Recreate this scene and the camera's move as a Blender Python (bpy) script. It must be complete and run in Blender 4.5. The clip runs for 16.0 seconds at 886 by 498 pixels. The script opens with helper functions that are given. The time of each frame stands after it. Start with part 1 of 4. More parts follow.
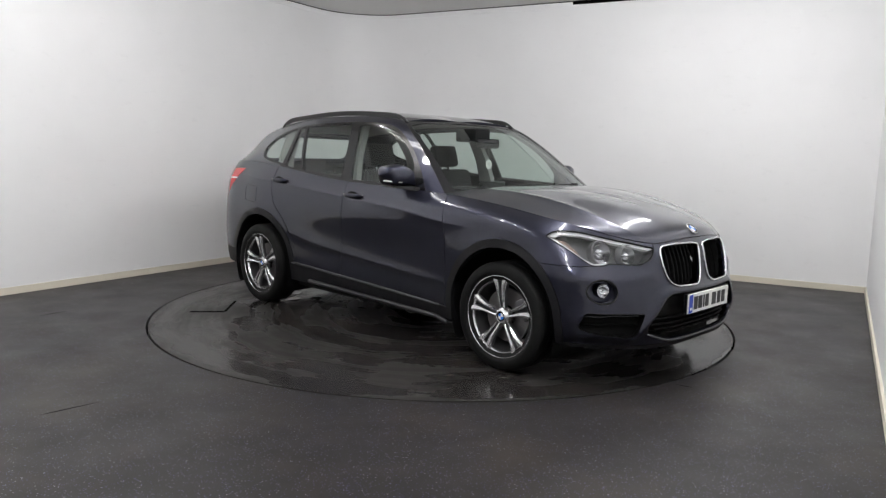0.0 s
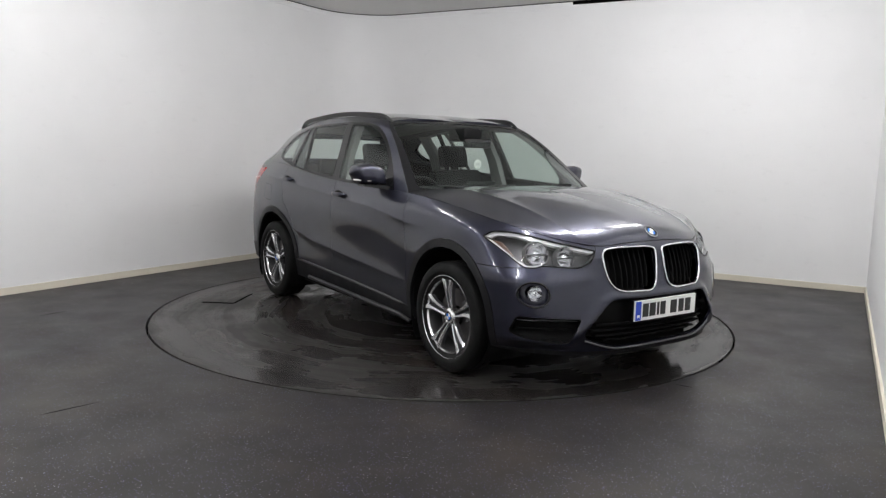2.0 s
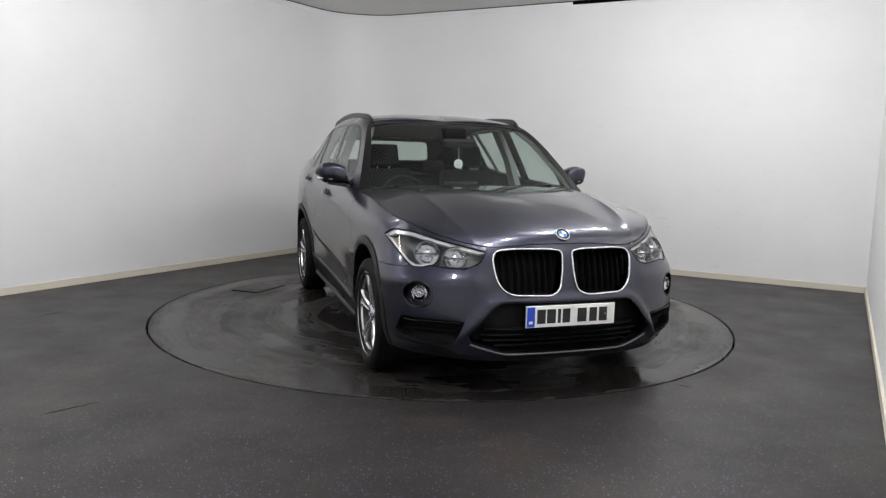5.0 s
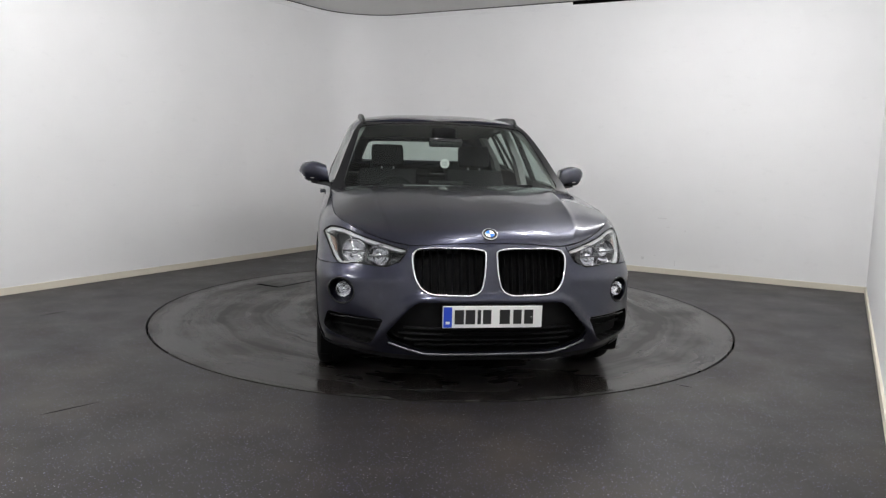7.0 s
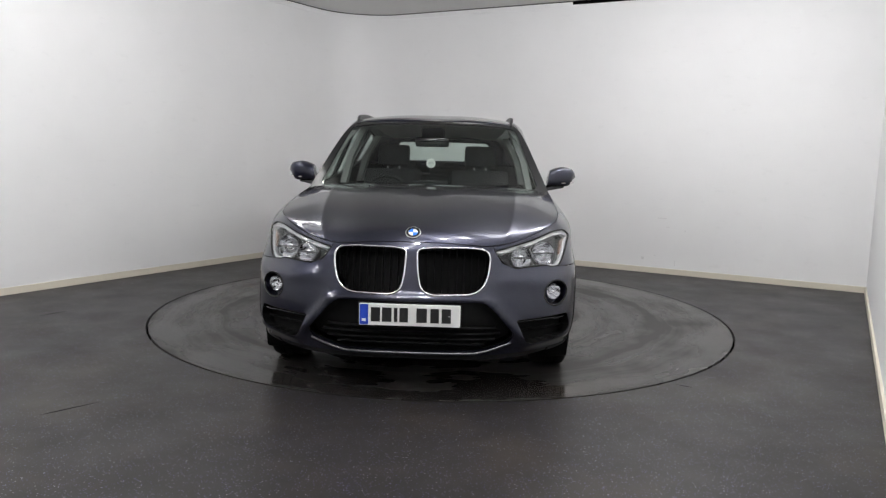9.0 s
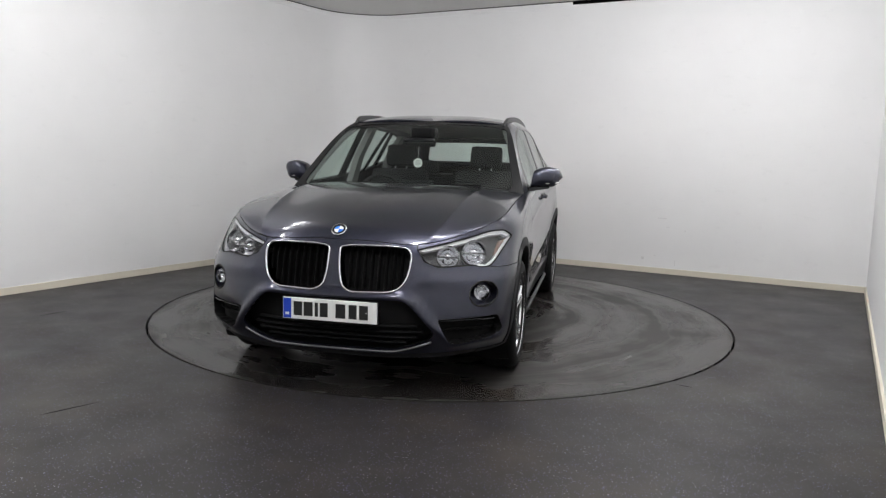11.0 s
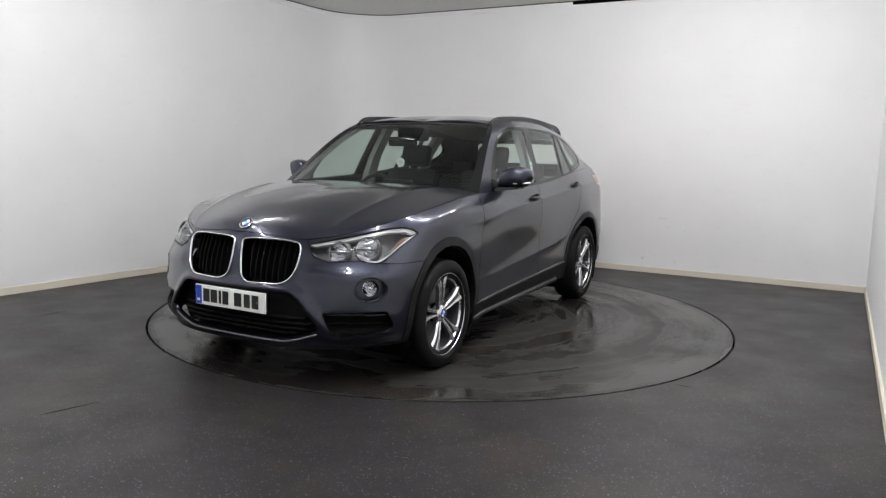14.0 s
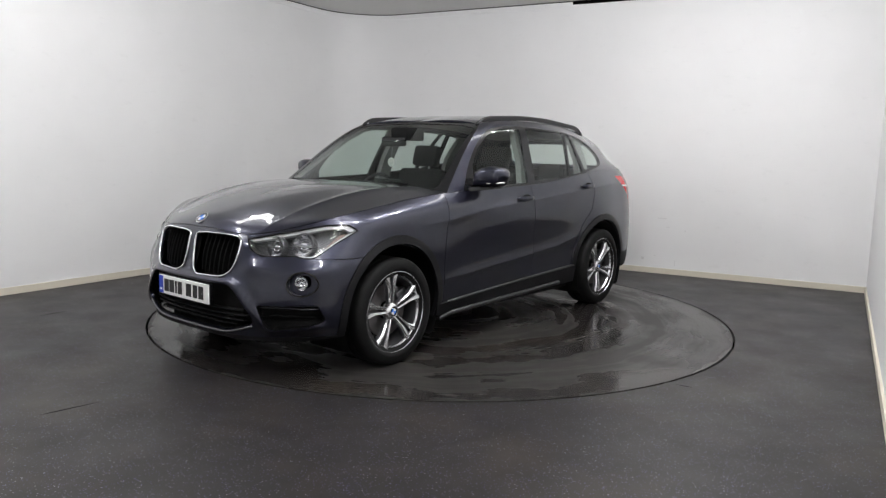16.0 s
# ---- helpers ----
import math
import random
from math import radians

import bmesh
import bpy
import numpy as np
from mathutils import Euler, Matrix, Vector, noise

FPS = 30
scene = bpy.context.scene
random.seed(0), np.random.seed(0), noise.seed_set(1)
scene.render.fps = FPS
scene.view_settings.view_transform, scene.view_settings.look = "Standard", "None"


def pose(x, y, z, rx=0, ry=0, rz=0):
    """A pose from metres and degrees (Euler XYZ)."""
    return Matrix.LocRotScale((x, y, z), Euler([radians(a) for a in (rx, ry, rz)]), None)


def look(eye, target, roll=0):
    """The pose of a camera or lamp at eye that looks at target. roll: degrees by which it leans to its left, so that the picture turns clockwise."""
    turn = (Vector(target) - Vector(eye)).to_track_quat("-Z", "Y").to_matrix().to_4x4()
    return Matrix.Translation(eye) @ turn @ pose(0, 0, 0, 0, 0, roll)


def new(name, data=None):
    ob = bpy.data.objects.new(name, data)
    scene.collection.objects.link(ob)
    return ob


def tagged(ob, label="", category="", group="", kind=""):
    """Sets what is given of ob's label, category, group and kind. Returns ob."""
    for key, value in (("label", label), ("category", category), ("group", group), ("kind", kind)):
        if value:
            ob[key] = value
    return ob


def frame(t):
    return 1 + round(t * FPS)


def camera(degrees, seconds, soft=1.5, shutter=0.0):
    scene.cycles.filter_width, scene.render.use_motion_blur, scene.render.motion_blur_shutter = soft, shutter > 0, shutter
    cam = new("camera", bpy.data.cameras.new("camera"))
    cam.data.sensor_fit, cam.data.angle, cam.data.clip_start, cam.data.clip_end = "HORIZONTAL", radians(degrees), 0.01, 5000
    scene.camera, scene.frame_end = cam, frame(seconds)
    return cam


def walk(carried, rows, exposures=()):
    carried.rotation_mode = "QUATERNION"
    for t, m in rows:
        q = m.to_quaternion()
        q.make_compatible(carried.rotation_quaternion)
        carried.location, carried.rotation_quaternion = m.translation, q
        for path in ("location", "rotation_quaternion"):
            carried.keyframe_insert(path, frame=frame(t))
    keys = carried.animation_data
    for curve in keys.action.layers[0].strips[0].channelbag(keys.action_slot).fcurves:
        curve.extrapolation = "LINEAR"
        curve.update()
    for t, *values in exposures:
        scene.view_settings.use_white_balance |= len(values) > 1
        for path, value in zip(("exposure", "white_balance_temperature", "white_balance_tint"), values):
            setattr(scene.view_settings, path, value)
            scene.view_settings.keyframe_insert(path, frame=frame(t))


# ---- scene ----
SECONDS = 16.0
cam = camera(62.19, SECONDS, soft=1.3)
EYE = (0.0, -6.040, 1.309)
AIM = (EYE[0] + 0.0006 * 10, EYE[1] + 10.0, EYE[2] - 10.0 * math.tan(radians(7.511)))
walk(cam, [(0.0, look(EYE, AIM, 1.383)), (SECONDS, look(EYE, AIM, 1.383))])

# the room: a rectangle turned against the view, plan corners in metres
BL, BR = Vector((-1.254, 4.209)), Vector((4.284, 1.267))
LEFT_DIR, RIGHT_DIR = Vector((-0.5261, -0.8504)), Vector((-0.4756, -0.8797))
FL, FR = BL + LEFT_DIR * 12.3, BR + RIGHT_DIR * 9.3
CEIL = 3.078
TABLE_R = 2.281
TURN_0, TURN_RATE = 45.515, -5.2928       # degrees, degrees a second
CAR_X, CAR_Y = -0.076, -0.108

# ---- light: twin-tube fittings in a row along each long wall ----
world = bpy.data.worlds.new("world")
scene.world = world
world.use_nodes = True
world.node_tree.nodes["Background"].inputs[0].default_value = (0.02, 0.02, 0.022, 1)
world.node_tree.nodes["Background"].inputs[1].default_value = 0.3
scene.view_settings.exposure = 0.0
TUBE_WATTS = 26.0
AXIS = math.degrees(math.atan2(0.8652, 0.5010))      # the long walls' direction


def tube_lamp(x, y, watts, turn=AXIS):
    """Two small round lamps under a bare-tube fitting, shining to all sides as tubes do."""
    for along in (-0.38, 0.38):
        data = bpy.data.lights.new("tube_light", "POINT")
        data.shadow_soft_size = 0.05
        data.energy, data.color = watts, (0.970, 0.976, 1.0)
        ob = new("tube_light", data)
        ob.matrix_world = pose(x, y, CEIL - 0.16, 0, 0, turn) @ pose(along, 0, 0)


# ---- materials ----
class Nodes:
    """A small wrapper: a Principled material with named inputs."""

    def __init__(self, name, colour, rough=0.5, metal=0.0, **extra):
        self.mat = bpy.data.materials.new(name)
        self.mat.use_nodes = True
        self.tree = self.mat.node_tree
        self.bsdf = self.tree.nodes["Principled BSDF"]
        self.bsdf.inputs["Base Color"].default_value = (*colour, 1)
        self.bsdf.inputs["Roughness"].default_value = rough
        self.bsdf.inputs["Metallic"].default_value = metal
        for key, value in extra.items():
            self.bsdf.inputs[key.replace("_", " ")].default_value = value

    def node(self, kind, **values):
        n = self.tree.nodes.new(kind)
        for key, value in values.items():
            n.inputs[key.replace("_", " ")].default_value = value
        return n

    def link(self, a, b):
        self.tree.links.new(a, b)

    def coords(self, scale=(1, 1, 1)):
        tc = self.node("ShaderNodeTexCoord")
        mp = self.node("ShaderNodeMapping")
        mp.inputs["Scale"].default_value = scale
        self.link(tc.outputs["Object"], mp.inputs["Vector"])
        return mp.outputs["Vector"]

    def noise(self, scale, detail=4.0, vec=None, rough=0.55):
        n = self.node("ShaderNodeTexNoise", Scale=scale, Detail=detail, Roughness=rough)
        self.link(vec or self.coords(), n.inputs["Vector"])
        return n.outputs["Fac"]

    def ramp(self, fac, stops):
        n = self.node("ShaderNodeValToRGB")
        el = n.color_ramp.elements
        while len(el) < len(stops):
            el.new(0.5)
        for e, (pos, c) in zip(el, stops):
            e.position = pos
            e.color = (*c, 1) if isinstance(c, tuple) else (c, c, c, 1)
        self.link(fac, n.inputs["Fac"])
        return n.outputs["Color"]

    def mix(self, fac, a, b, blend="MIX"):
        n = self.tree.nodes.new("ShaderNodeMix")
        n.data_type, n.blend_type = "RGBA", blend
        for sock, value in ((n.inputs[0], fac), (n.inputs[6], a), (n.inputs[7], b)):
            if isinstance(value, (int, float)):
                sock.default_value = value
            elif isinstance(value, tuple):
                sock.default_value = (*value, 1)
            else:
                self.link(value, sock)
        return n.outputs[2]

    def colour(self, out):
        self.link(out, self.bsdf.inputs["Base Color"])
        return self

    def rough(self, out):
        self.link(out, self.bsdf.inputs["Roughness"])
        return self

    def bump(self, height, strength=0.2, distance=0.002):
        n = self.node("ShaderNodeBump", Strength=strength, Distance=distance)
        self.link(height, n.inputs["Height"])
        self.link(n.outputs["Normal"], self.bsdf.inputs["Normal"])
        return self


def wall_material(name, base):
    m = Nodes(name, base, 0.62)
    v = m.coords()
    blot = m.ramp(m.noise(0.9, 5, v), [(0.3, tuple(c * 0.94 for c in base)), (0.75, base)])
    scuff = m.ramp(m.noise(5.5, 7, m.coords((1, 1, 2.5)), 0.7), [(0.30, 0.86), (0.40, 1.0)])
    m.colour(m.mix(0.28, blot, scuff, "MULTIPLY"))
    m.bump(m.noise(60, 3, v), 0.12, 0.003)
    return m.mat


def floor_material(name, wet=False):
    """Dark speckled safety vinyl, dusty and stained; the turntable's is washed in rings."""
    m = Nodes(name, (0.04, 0.038, 0.038), 0.35, Specular_IOR_Level=0.24)
    v = m.coords()
    broad = m.ramp(m.noise(0.55, 5, v), [(0.3, (0.0158, 0.0140, 0.0136)), (0.7, (0.0225, 0.0194, 0.0180))])
    dust = m.ramp(m.noise(1.3, 8, v, 0.65), [(0.50, 0.0), (0.72, 1.0)])
    col = m.mix(dust, broad, (0.0330, 0.0262, 0.0205))
    vor = m.node("ShaderNodeTexVoronoi", Scale=118.0)
    m.link(v, vor.inputs["Vector"])
    fleck = m.ramp(vor.outputs["Distance"], [(0.22, 1.0), (0.36, 0.0)])
    some = m.ramp(vor.outputs["Color"], [(0.60, 0.0), (0.68, 1.0)])
    fleck = m.mix(1.0, fleck, some, "MULTIPLY")
    hue = m.ramp(vor.outputs["Color"], [(0.60, (0.045, 0.043, 0.055)), (0.76, (0.09, 0.09, 0.21)), (0.93, (0.36, 0.35, 0.37))])
    col = m.mix(fleck, col, hue) if not wet else m.mix(0.25, col, m.mix(fleck, col, hue))
    rgh = m.ramp(m.noise(2.2, 7, v, 0.6), [(0.3, 0.33), (0.7, 0.48)])
    if wet:
        grad = m.node("ShaderNodeVectorMath")
        grad.operation = "LENGTH"
        m.link(v, grad.inputs[0])
        wob = m.node("ShaderNodeMath", )
        wob.operation = "MULTIPLY_ADD"
        m.link(m.noise(1.1, 3, v), wob.inputs[0])
        wob.inputs[1].default_value = 0.35
        m.link(grad.outputs["Value"], wob.inputs[2])
        comb = m.node("ShaderNodeCombineXYZ")
        m.link(wob.outputs[0], comb.inputs[0])
        rings = m.noise(4.5, 5, comb.outputs[0], 0.55)
        patch = m.noise(1.6, 4, v, 0.5)
        both = m.mix(0.42, rings, patch)
        streak = m.ramp(both, [(0.44, 0.0), (0.54, 1.0)])
        col = m.mix(streak, col, (0.0288, 0.0268, 0.0248))
        rgh = m.ramp(both, [(0.43, 0.11), (0.57, 0.44)])
    m.colour(col)
    m.rough(rgh)
    m.bump(m.noise(220, 2, v), 0.10, 0.001)
    return m.mat


WALL = wall_material("white_wall_paint", (0.87, 0.868, 0.866))
CEILING = wall_material("ceiling_paint", (0.80, 0.79, 0.77))
FLOOR = floor_material("speckled_vinyl")
FLOOR_WET = floor_material("washed_vinyl", True)
SKIRT = wall_material("cream_skirting_paint", (0.72, 0.67, 0.56))
GAP = Nodes("gap_black", (0.004, 0.004, 0.004), 0.9, Specular_IOR_Level=0.0).mat
CEILING_SHADE = Nodes("ceiling_line_shade", (0.03, 0.028, 0.028), 0.6).mat
HOUSING = Nodes("white_enamel", (0.75, 0.75, 0.74), 0.4).mat
TUBE = Nodes("tube_glow", (0.9, 0.9, 0.9), 0.5, Emission_Color=(1, 0.99, 0.97, 1), Emission_Strength=13.0).mat


# ---- mesh helpers ----
def mesh_object(name, bm, material, smooth=False, angle=None):
    me = bpy.data.meshes.new(name)
    bm.to_mesh(me)
    bm.free()
    for m in (material if isinstance(material, (list, tuple)) else [material]):
        me.materials.append(m)
    if smooth:
        me.shade_smooth()
        if angle:
            me.set_sharp_from_angle(angle=radians(angle))
    return new(name, me)


def part(name, bm, material, parent, label="", smooth=False, angle=None, at=None):
    ob = mesh_object(name, bm, material, smooth, angle)
    ob.parent = parent
    if at is not None:
        ob.matrix_basis = at
    return tagged(ob, label) if label else ob


def box(bm, x0, x1, y0, y1, z0, z1, m=None, bevel=0.0):
    b = bmesh.new()
    bmesh.ops.create_cube(b, size=1)
    for v in b.verts:
        v.co = Vector((x0 + (v.co.x + 0.5) * (x1 - x0), y0 + (v.co.y + 0.5) * (y1 - y0), z0 + (v.co.z + 0.5) * (z1 - z0)))
    if bevel:
        bmesh.ops.bevel(b, geom=b.edges[:], offset=bevel, segments=2, affect="EDGES", profile=0.6)
    merge(bm, b, m)
    return bm


def merge(bm, other, m=None):
    if m is not None:
        bmesh.ops.transform(other, matrix=m, verts=other.verts)
    tmp = bpy.data.meshes.new("tmp")
    other.to_mesh(tmp)
    other.free()
    bm.from_mesh(tmp)
    bpy.data.meshes.remove(tmp)


def plan_prism(pts, z0, z1):
    """An upright prism over a closed plan outline."""
    bm = bmesh.new()
    low = [bm.verts.new((x, y, z0)) for x, y in pts]
    top = [bm.verts.new((x, y, z1)) for x, y in pts]
    n = len(pts)
    for i in range(n):
        bm.faces.new((low[i], low[(i + 1) % n], top[(i + 1) % n], top[i]))
    bm.faces.new(top)
    bm.faces.new(low[::-1])
    bmesh.ops.recalc_face_normals(bm, faces=bm.faces[:])
    return bm


# ---- the room ----
COVE = 0.80                                   # radius of the rounded back corner


def inner_line(inset, n=14):
    """The inner outline of the left and back walls with the rounded corner, inset into the room."""
    a, b = -LEFT_DIR, (BR - BL).normalized()            # towards the corner, away from it
    na, nb = Vector((a.y, -a.x)), Vector((b.y, -b.x))   # into the room
    half = math.acos(max(-1, min(1, (-a).dot(b)))) / 2
    centre = BL + ((-a) + b).normalized() * (COVE / math.sin(half))
    s0, s1 = math.atan2(-na.y, -na.x), math.atan2(-nb.y, -nb.x)
    while s1 > s0:
        s1 -= 2 * math.pi
    r = COVE - inset
    arc = [centre + Vector((math.cos(s0 + (s1 - s0) * i / n), math.sin(s0 + (s1 - s0) * i / n))) * r for i in range(n + 1)]
    return arc, na, nb


def band(name, inset, thick, z0, z1, material, kind="structure"):
    """Left wall, rounded corner and back wall as one band of this thickness."""
    arc, na, nb = inner_line(inset)
    far, _, _ = inner_line(inset - thick)
    inner = [FL + na * inset] + arc + [BR + nb * inset]
    outer = [FL + na * (inset - thick)] + far + [BR + nb * (inset - thick)]
    bm = bmesh.new()
    rows = [[bm.verts.new((p.x, p.y, z)) for p in line] for line, z in ((inner, z0), (inner, z1), (outer, z1), (outer, z0))]
    n = len(inner)
    for k in range(4):
        for i in range(n - 1):
            bm.faces.new((rows[k][i], rows[k][i + 1], rows[(k + 1) % 4][i + 1], rows[(k + 1) % 4][i]))
    for i in (0, n - 1):
        bm.faces.new([rows[k][i] for k in range(4)])
    bmesh.ops.recalc_face_normals(bm, faces=bm.faces[:])
    ob = mesh_object(name, bm, material, True, 25)
    return ob


def straight(name, p, q, thick, z0, z1, material, side=1, inset=0.0):
    d = (q - p).normalized()
    n = Vector((-d.y, d.x)) * side            # away from the room
    a, b = p - n * inset, q - n * inset
    pts = [a, b, b + n * thick, a + n * thick]
    return mesh_object(name, plan_prism([(v.x, v.y) for v in pts], z0, z1), material)


tagged(band("wall_back", 0.0, 0.15, 0.0, CEIL + 0.1, WALL), "white painted studio wall with a rounded corner", "wall", kind="structure")
wr = straight("wall_right", BR + RIGHT_DIR * -0.15, FR, 0.15, 0.0, CEIL + 0.1, WALL, 1)
tagged(wr, "plain white painted side wall", "wall", kind="structure")
wf = straight("wall_front", FR + (FR - FL).normalized() * 0.15, FL - (FR - FL).normalized() * 0.15, 0.15, 0.0, CEIL + 0.1, WALL, 1)
tagged(wf, "plain white painted wall", "wall", kind="structure")
tagged(band("baseboard", 0.016, 0.016, 0.0, 0.062, SKIRT), "cream painted skirting board with scuffs", "skirting board", kind="structure")
tagged(straight("baseboard", BR + RIGHT_DIR * 0.0, FR, 0.016, 0.0, 0.062, SKIRT, 1, 0.016), "cream painted skirting board with scuffs", "skirting board", kind="structure")
tagged(band("trim", 0.010, 0.010, CEIL - 0.066, CEIL, WALL), "white trim band under the ceiling", "trim", kind="structure")
# dark strip standing in for the shadow line where wall meets ceiling
tagged(band("trim", 0.016, 0.016, CEIL - 0.010, CEIL + 0.001, CEILING_SHADE), "dark strip painted for the shadow line under the ceiling", "trim", kind="structure")
back = (BR - BL).normalized()
slot_a, slot_b = BL + back * 3.06, BL + back * 4.3
slot = straight("trim", slot_a, slot_b, 0.03, CEIL - 0.042, CEIL - 0.002, GAP, 1, 0.02)
tagged(slot, "dark slot between the back wall and the ceiling", "trim", kind="structure")

hull = [BL + (BL - BR).normalized() * 0.15 - LEFT_DIR * 0.15, BR + (BR - BL).normalized() * 0.15 - LEFT_DIR * 0.15, FR + (BR - BL).normalized() * 0.3 + LEFT_DIR * 0.3, FL + (BL - BR).normalized() * 0.3 + LEFT_DIR * 0.3]
ceiling = mesh_object("ceiling", plan_prism([(v.x, v.y) for v in hull], CEIL, CEIL + 0.12), CEILING)
tagged(ceiling, "pale grey painted ceiling", "ceiling", kind="structure")


def ring_floor():
    """The floor with a round pit for the turntable."""
    bm = bmesh.new()
    n = 160
    r = TABLE_R + 0.017
    ring = [bm.verts.new((math.cos(2 * math.pi * i / n) * r, math.sin(2 * math.pi * i / n) * r, 0)) for i in range(n)]
    low = [bm.verts.new((v.co.x, v.co.y, -0.05)) for v in ring]
    outer = []
    for v in ring:
        d = Vector((v.co.x, v.co.y)).normalized()
        best = 50.0
        for p, q in zip(hull, hull[1:] + hull[:1]):
            e = q - p
            den = d.x * e.y - d.y * e.x
            if abs(den) > 1e-9:
                s = (p.x * e.y - p.y * e.x) / den
                k = (p.x * d.y - p.y * d.x) / den
                if s > 0 and -0.001 <= k <= 1.001:
                    best = min(best, s)
        outer.append(bm.verts.new((d.x * best, d.y * best, 0)))
    for i in range(n):
        j = (i + 1) % n
        bm.faces.new((ring[i], outer[i], outer[j], ring[j]))
        bm.faces.new((low[i], ring[i], ring[j], low[j]))
    bmesh.ops.recalc_face_normals(bm, faces=bm.faces[:])
    return bm


floor = mesh_object("floor", ring_floor(), FLOOR)
tagged(floor, "dark speckled vinyl floor with dusty stains", "floor", kind="structure")


def disc(r, z0, z1, n=160, bevel=0.0):
    pts = [(math.cos(2 * math.pi * i / n) * r, math.sin(2 * math.pi * i / n) * r) for i in range(n)]
    return plan_prism(pts, z0, z1)


SCUFF_LIGHT = Nodes("pale_scuff", (0.085, 0.082, 0.078), 0.6).mat
SCUFF_DARK = Nodes("dark_scuff", (0.007, 0.007, 0.007), 0.8, Specular_IOR_Level=0.05).mat
WALL_MARK = Nodes("wall_scuff", (0.72, 0.71, 0.71), 0.7).mat


def scuff(a, b, w, material):
    """A worn streak on the floor, pointed at both ends."""
    a, b = Vector(a), Vector(b)
    d = (b - a)
    n = Vector((-d.y, d.x)).normalized() * w / 2
    pts = [a, a.lerp(b, .3) - n, a.lerp(b, .75) - n * .7, b, a.lerp(b, .6) + n * .8, a.lerp(b, .25) + n]
    part("floor_scuff", plan_prism([(p.x, p.y) for p in pts], -0.001, 0.0008), material, floor)


scuff((-3.186, -.855), (-2.969, -.742), .022, SCUFF_LIGHT)
scuff((-3.099, -.898), (-3.012, -.872), .016, SCUFF_LIGHT)
scuff((-2.982, -.790), (-2.85, -.735), .020, SCUFF_LIGHT)
scuff((-2.850, -.745), (-2.741, -.681), .016, SCUFF_LIGHT)
scuff((-3.051, -.562), (-2.941, -.389), .012, SCUFF_DARK)
scuff((-1.932, -2.623), (-1.738, -2.423), .012, SCUFF_DARK)
scuff((1.38, -1.90), (1.457, -1.945), .008, SCUFF_DARK)
back_wall = bpy.data.objects["wall_back"]
b_dir = (BR - BL).normalized()
b_in = Vector((b_dir.y, -b_dir.x))
for x, y, z, w, h in ((2.47, 2.23, .628, .10, .008), (2.70, 2.108, .500, .018, .010), (2.616, 2.153, .125, .006, .060), (2.42, 2.257, .20, .016, .010), (2.53, 2.20, .53, .04, .006), (2.30, 2.32, .16, .03, .03)):
    c = Vector((x, y))
    pts = [c - b_dir * w / 2 - b_in * .004, c + b_dir * w / 2 - b_in * .004, c + b_dir * w / 2 + b_in * .0012, c - b_dir * w / 2 + b_in * .0012]
    off = (c - BL).dot(b_in)
    part("scuff_mark", plan_prism([((p - b_in * off).x, (p - b_in * off).y) for p in pts], z - h / 2, z + h / 2), WALL_MARK, back_wall)

pit = mesh_object("turntable_pit", disc(TABLE_R + 0.018, -0.10, -0.045), GAP)
tagged(pit, "black gap under the turntable's edge", "pit", kind="structure")

turntable = mesh_object("turntable", disc(TABLE_R, -0.04, 0.0), FLOOR_WET)
tagged(turntable, "flush round vehicle turntable covered in dark washed vinyl", "turntable")


def seam(a, b, w=0.014):
    """A thin dark joint in the turntable's covering."""
    d = (Vector(b) - Vector(a)).normalized()
    n = Vector((-d.y, d.x)) * w / 2
    pts = [Vector(a) - n, Vector(b) - n, Vector(b) + n, Vector(a) + n]
    part("hatch_joint", plan_prism([(p.x, p.y) for p in pts], -0.002, 0.0015), GAP, turntable)


seam((-1.621, 1.214), (-1.410, 1.043), 0.040)
seam((-1.410, 1.043), (-1.131, 1.364), 0.022)


WATER = Nodes("standing_water", (0.010, 0.010, 0.010), 0.02, Specular_IOR_Level=0.5).mat
drops = random.Random(5)


def puddle(x, y, length, width, turn):
    """A thin uneven film of water left on the turntable."""
    waves = [(k, drops.uniform(-.16, .16), drops.uniform(0, 6.28)) for k in (2, 3, 5)]
    pts = []
    for i in range(36):
        a = 2 * math.pi * i / 36
        r = 1 + sum(h * math.cos(k * a + p) for k, h, p in waves)
        u, v = math.cos(a) * r * length / 2, math.sin(a) * r * width / 2
        c, d = math.cos(radians(turn)), math.sin(radians(turn))
        pts.append((x + c * u - d * v, y + d * u + c * v))
    part("water_patch", plan_prism(pts, -0.001, 0.0012), WATER, turntable, "thin patch of standing water")


for x, y, length, width, turn in ((-.71, 1.12, .16, .13, 20), (-.52, 1.36, .15, .10, 60), (-.52, 1.04, .13, .09, 80), (-.60, .90, .13, .08, 100), (-.58, .76, .10, .07, 80), (-.47, .47, .07, .04, 90),
                                  (.56, .80, .12, .07, 70), (.66, .92, .16, .09, 100), (.50, 1.12, .12, .06, 80), (.62, 1.16, .10, .06, 60)):
    puddle(x, y, length, width, turn)


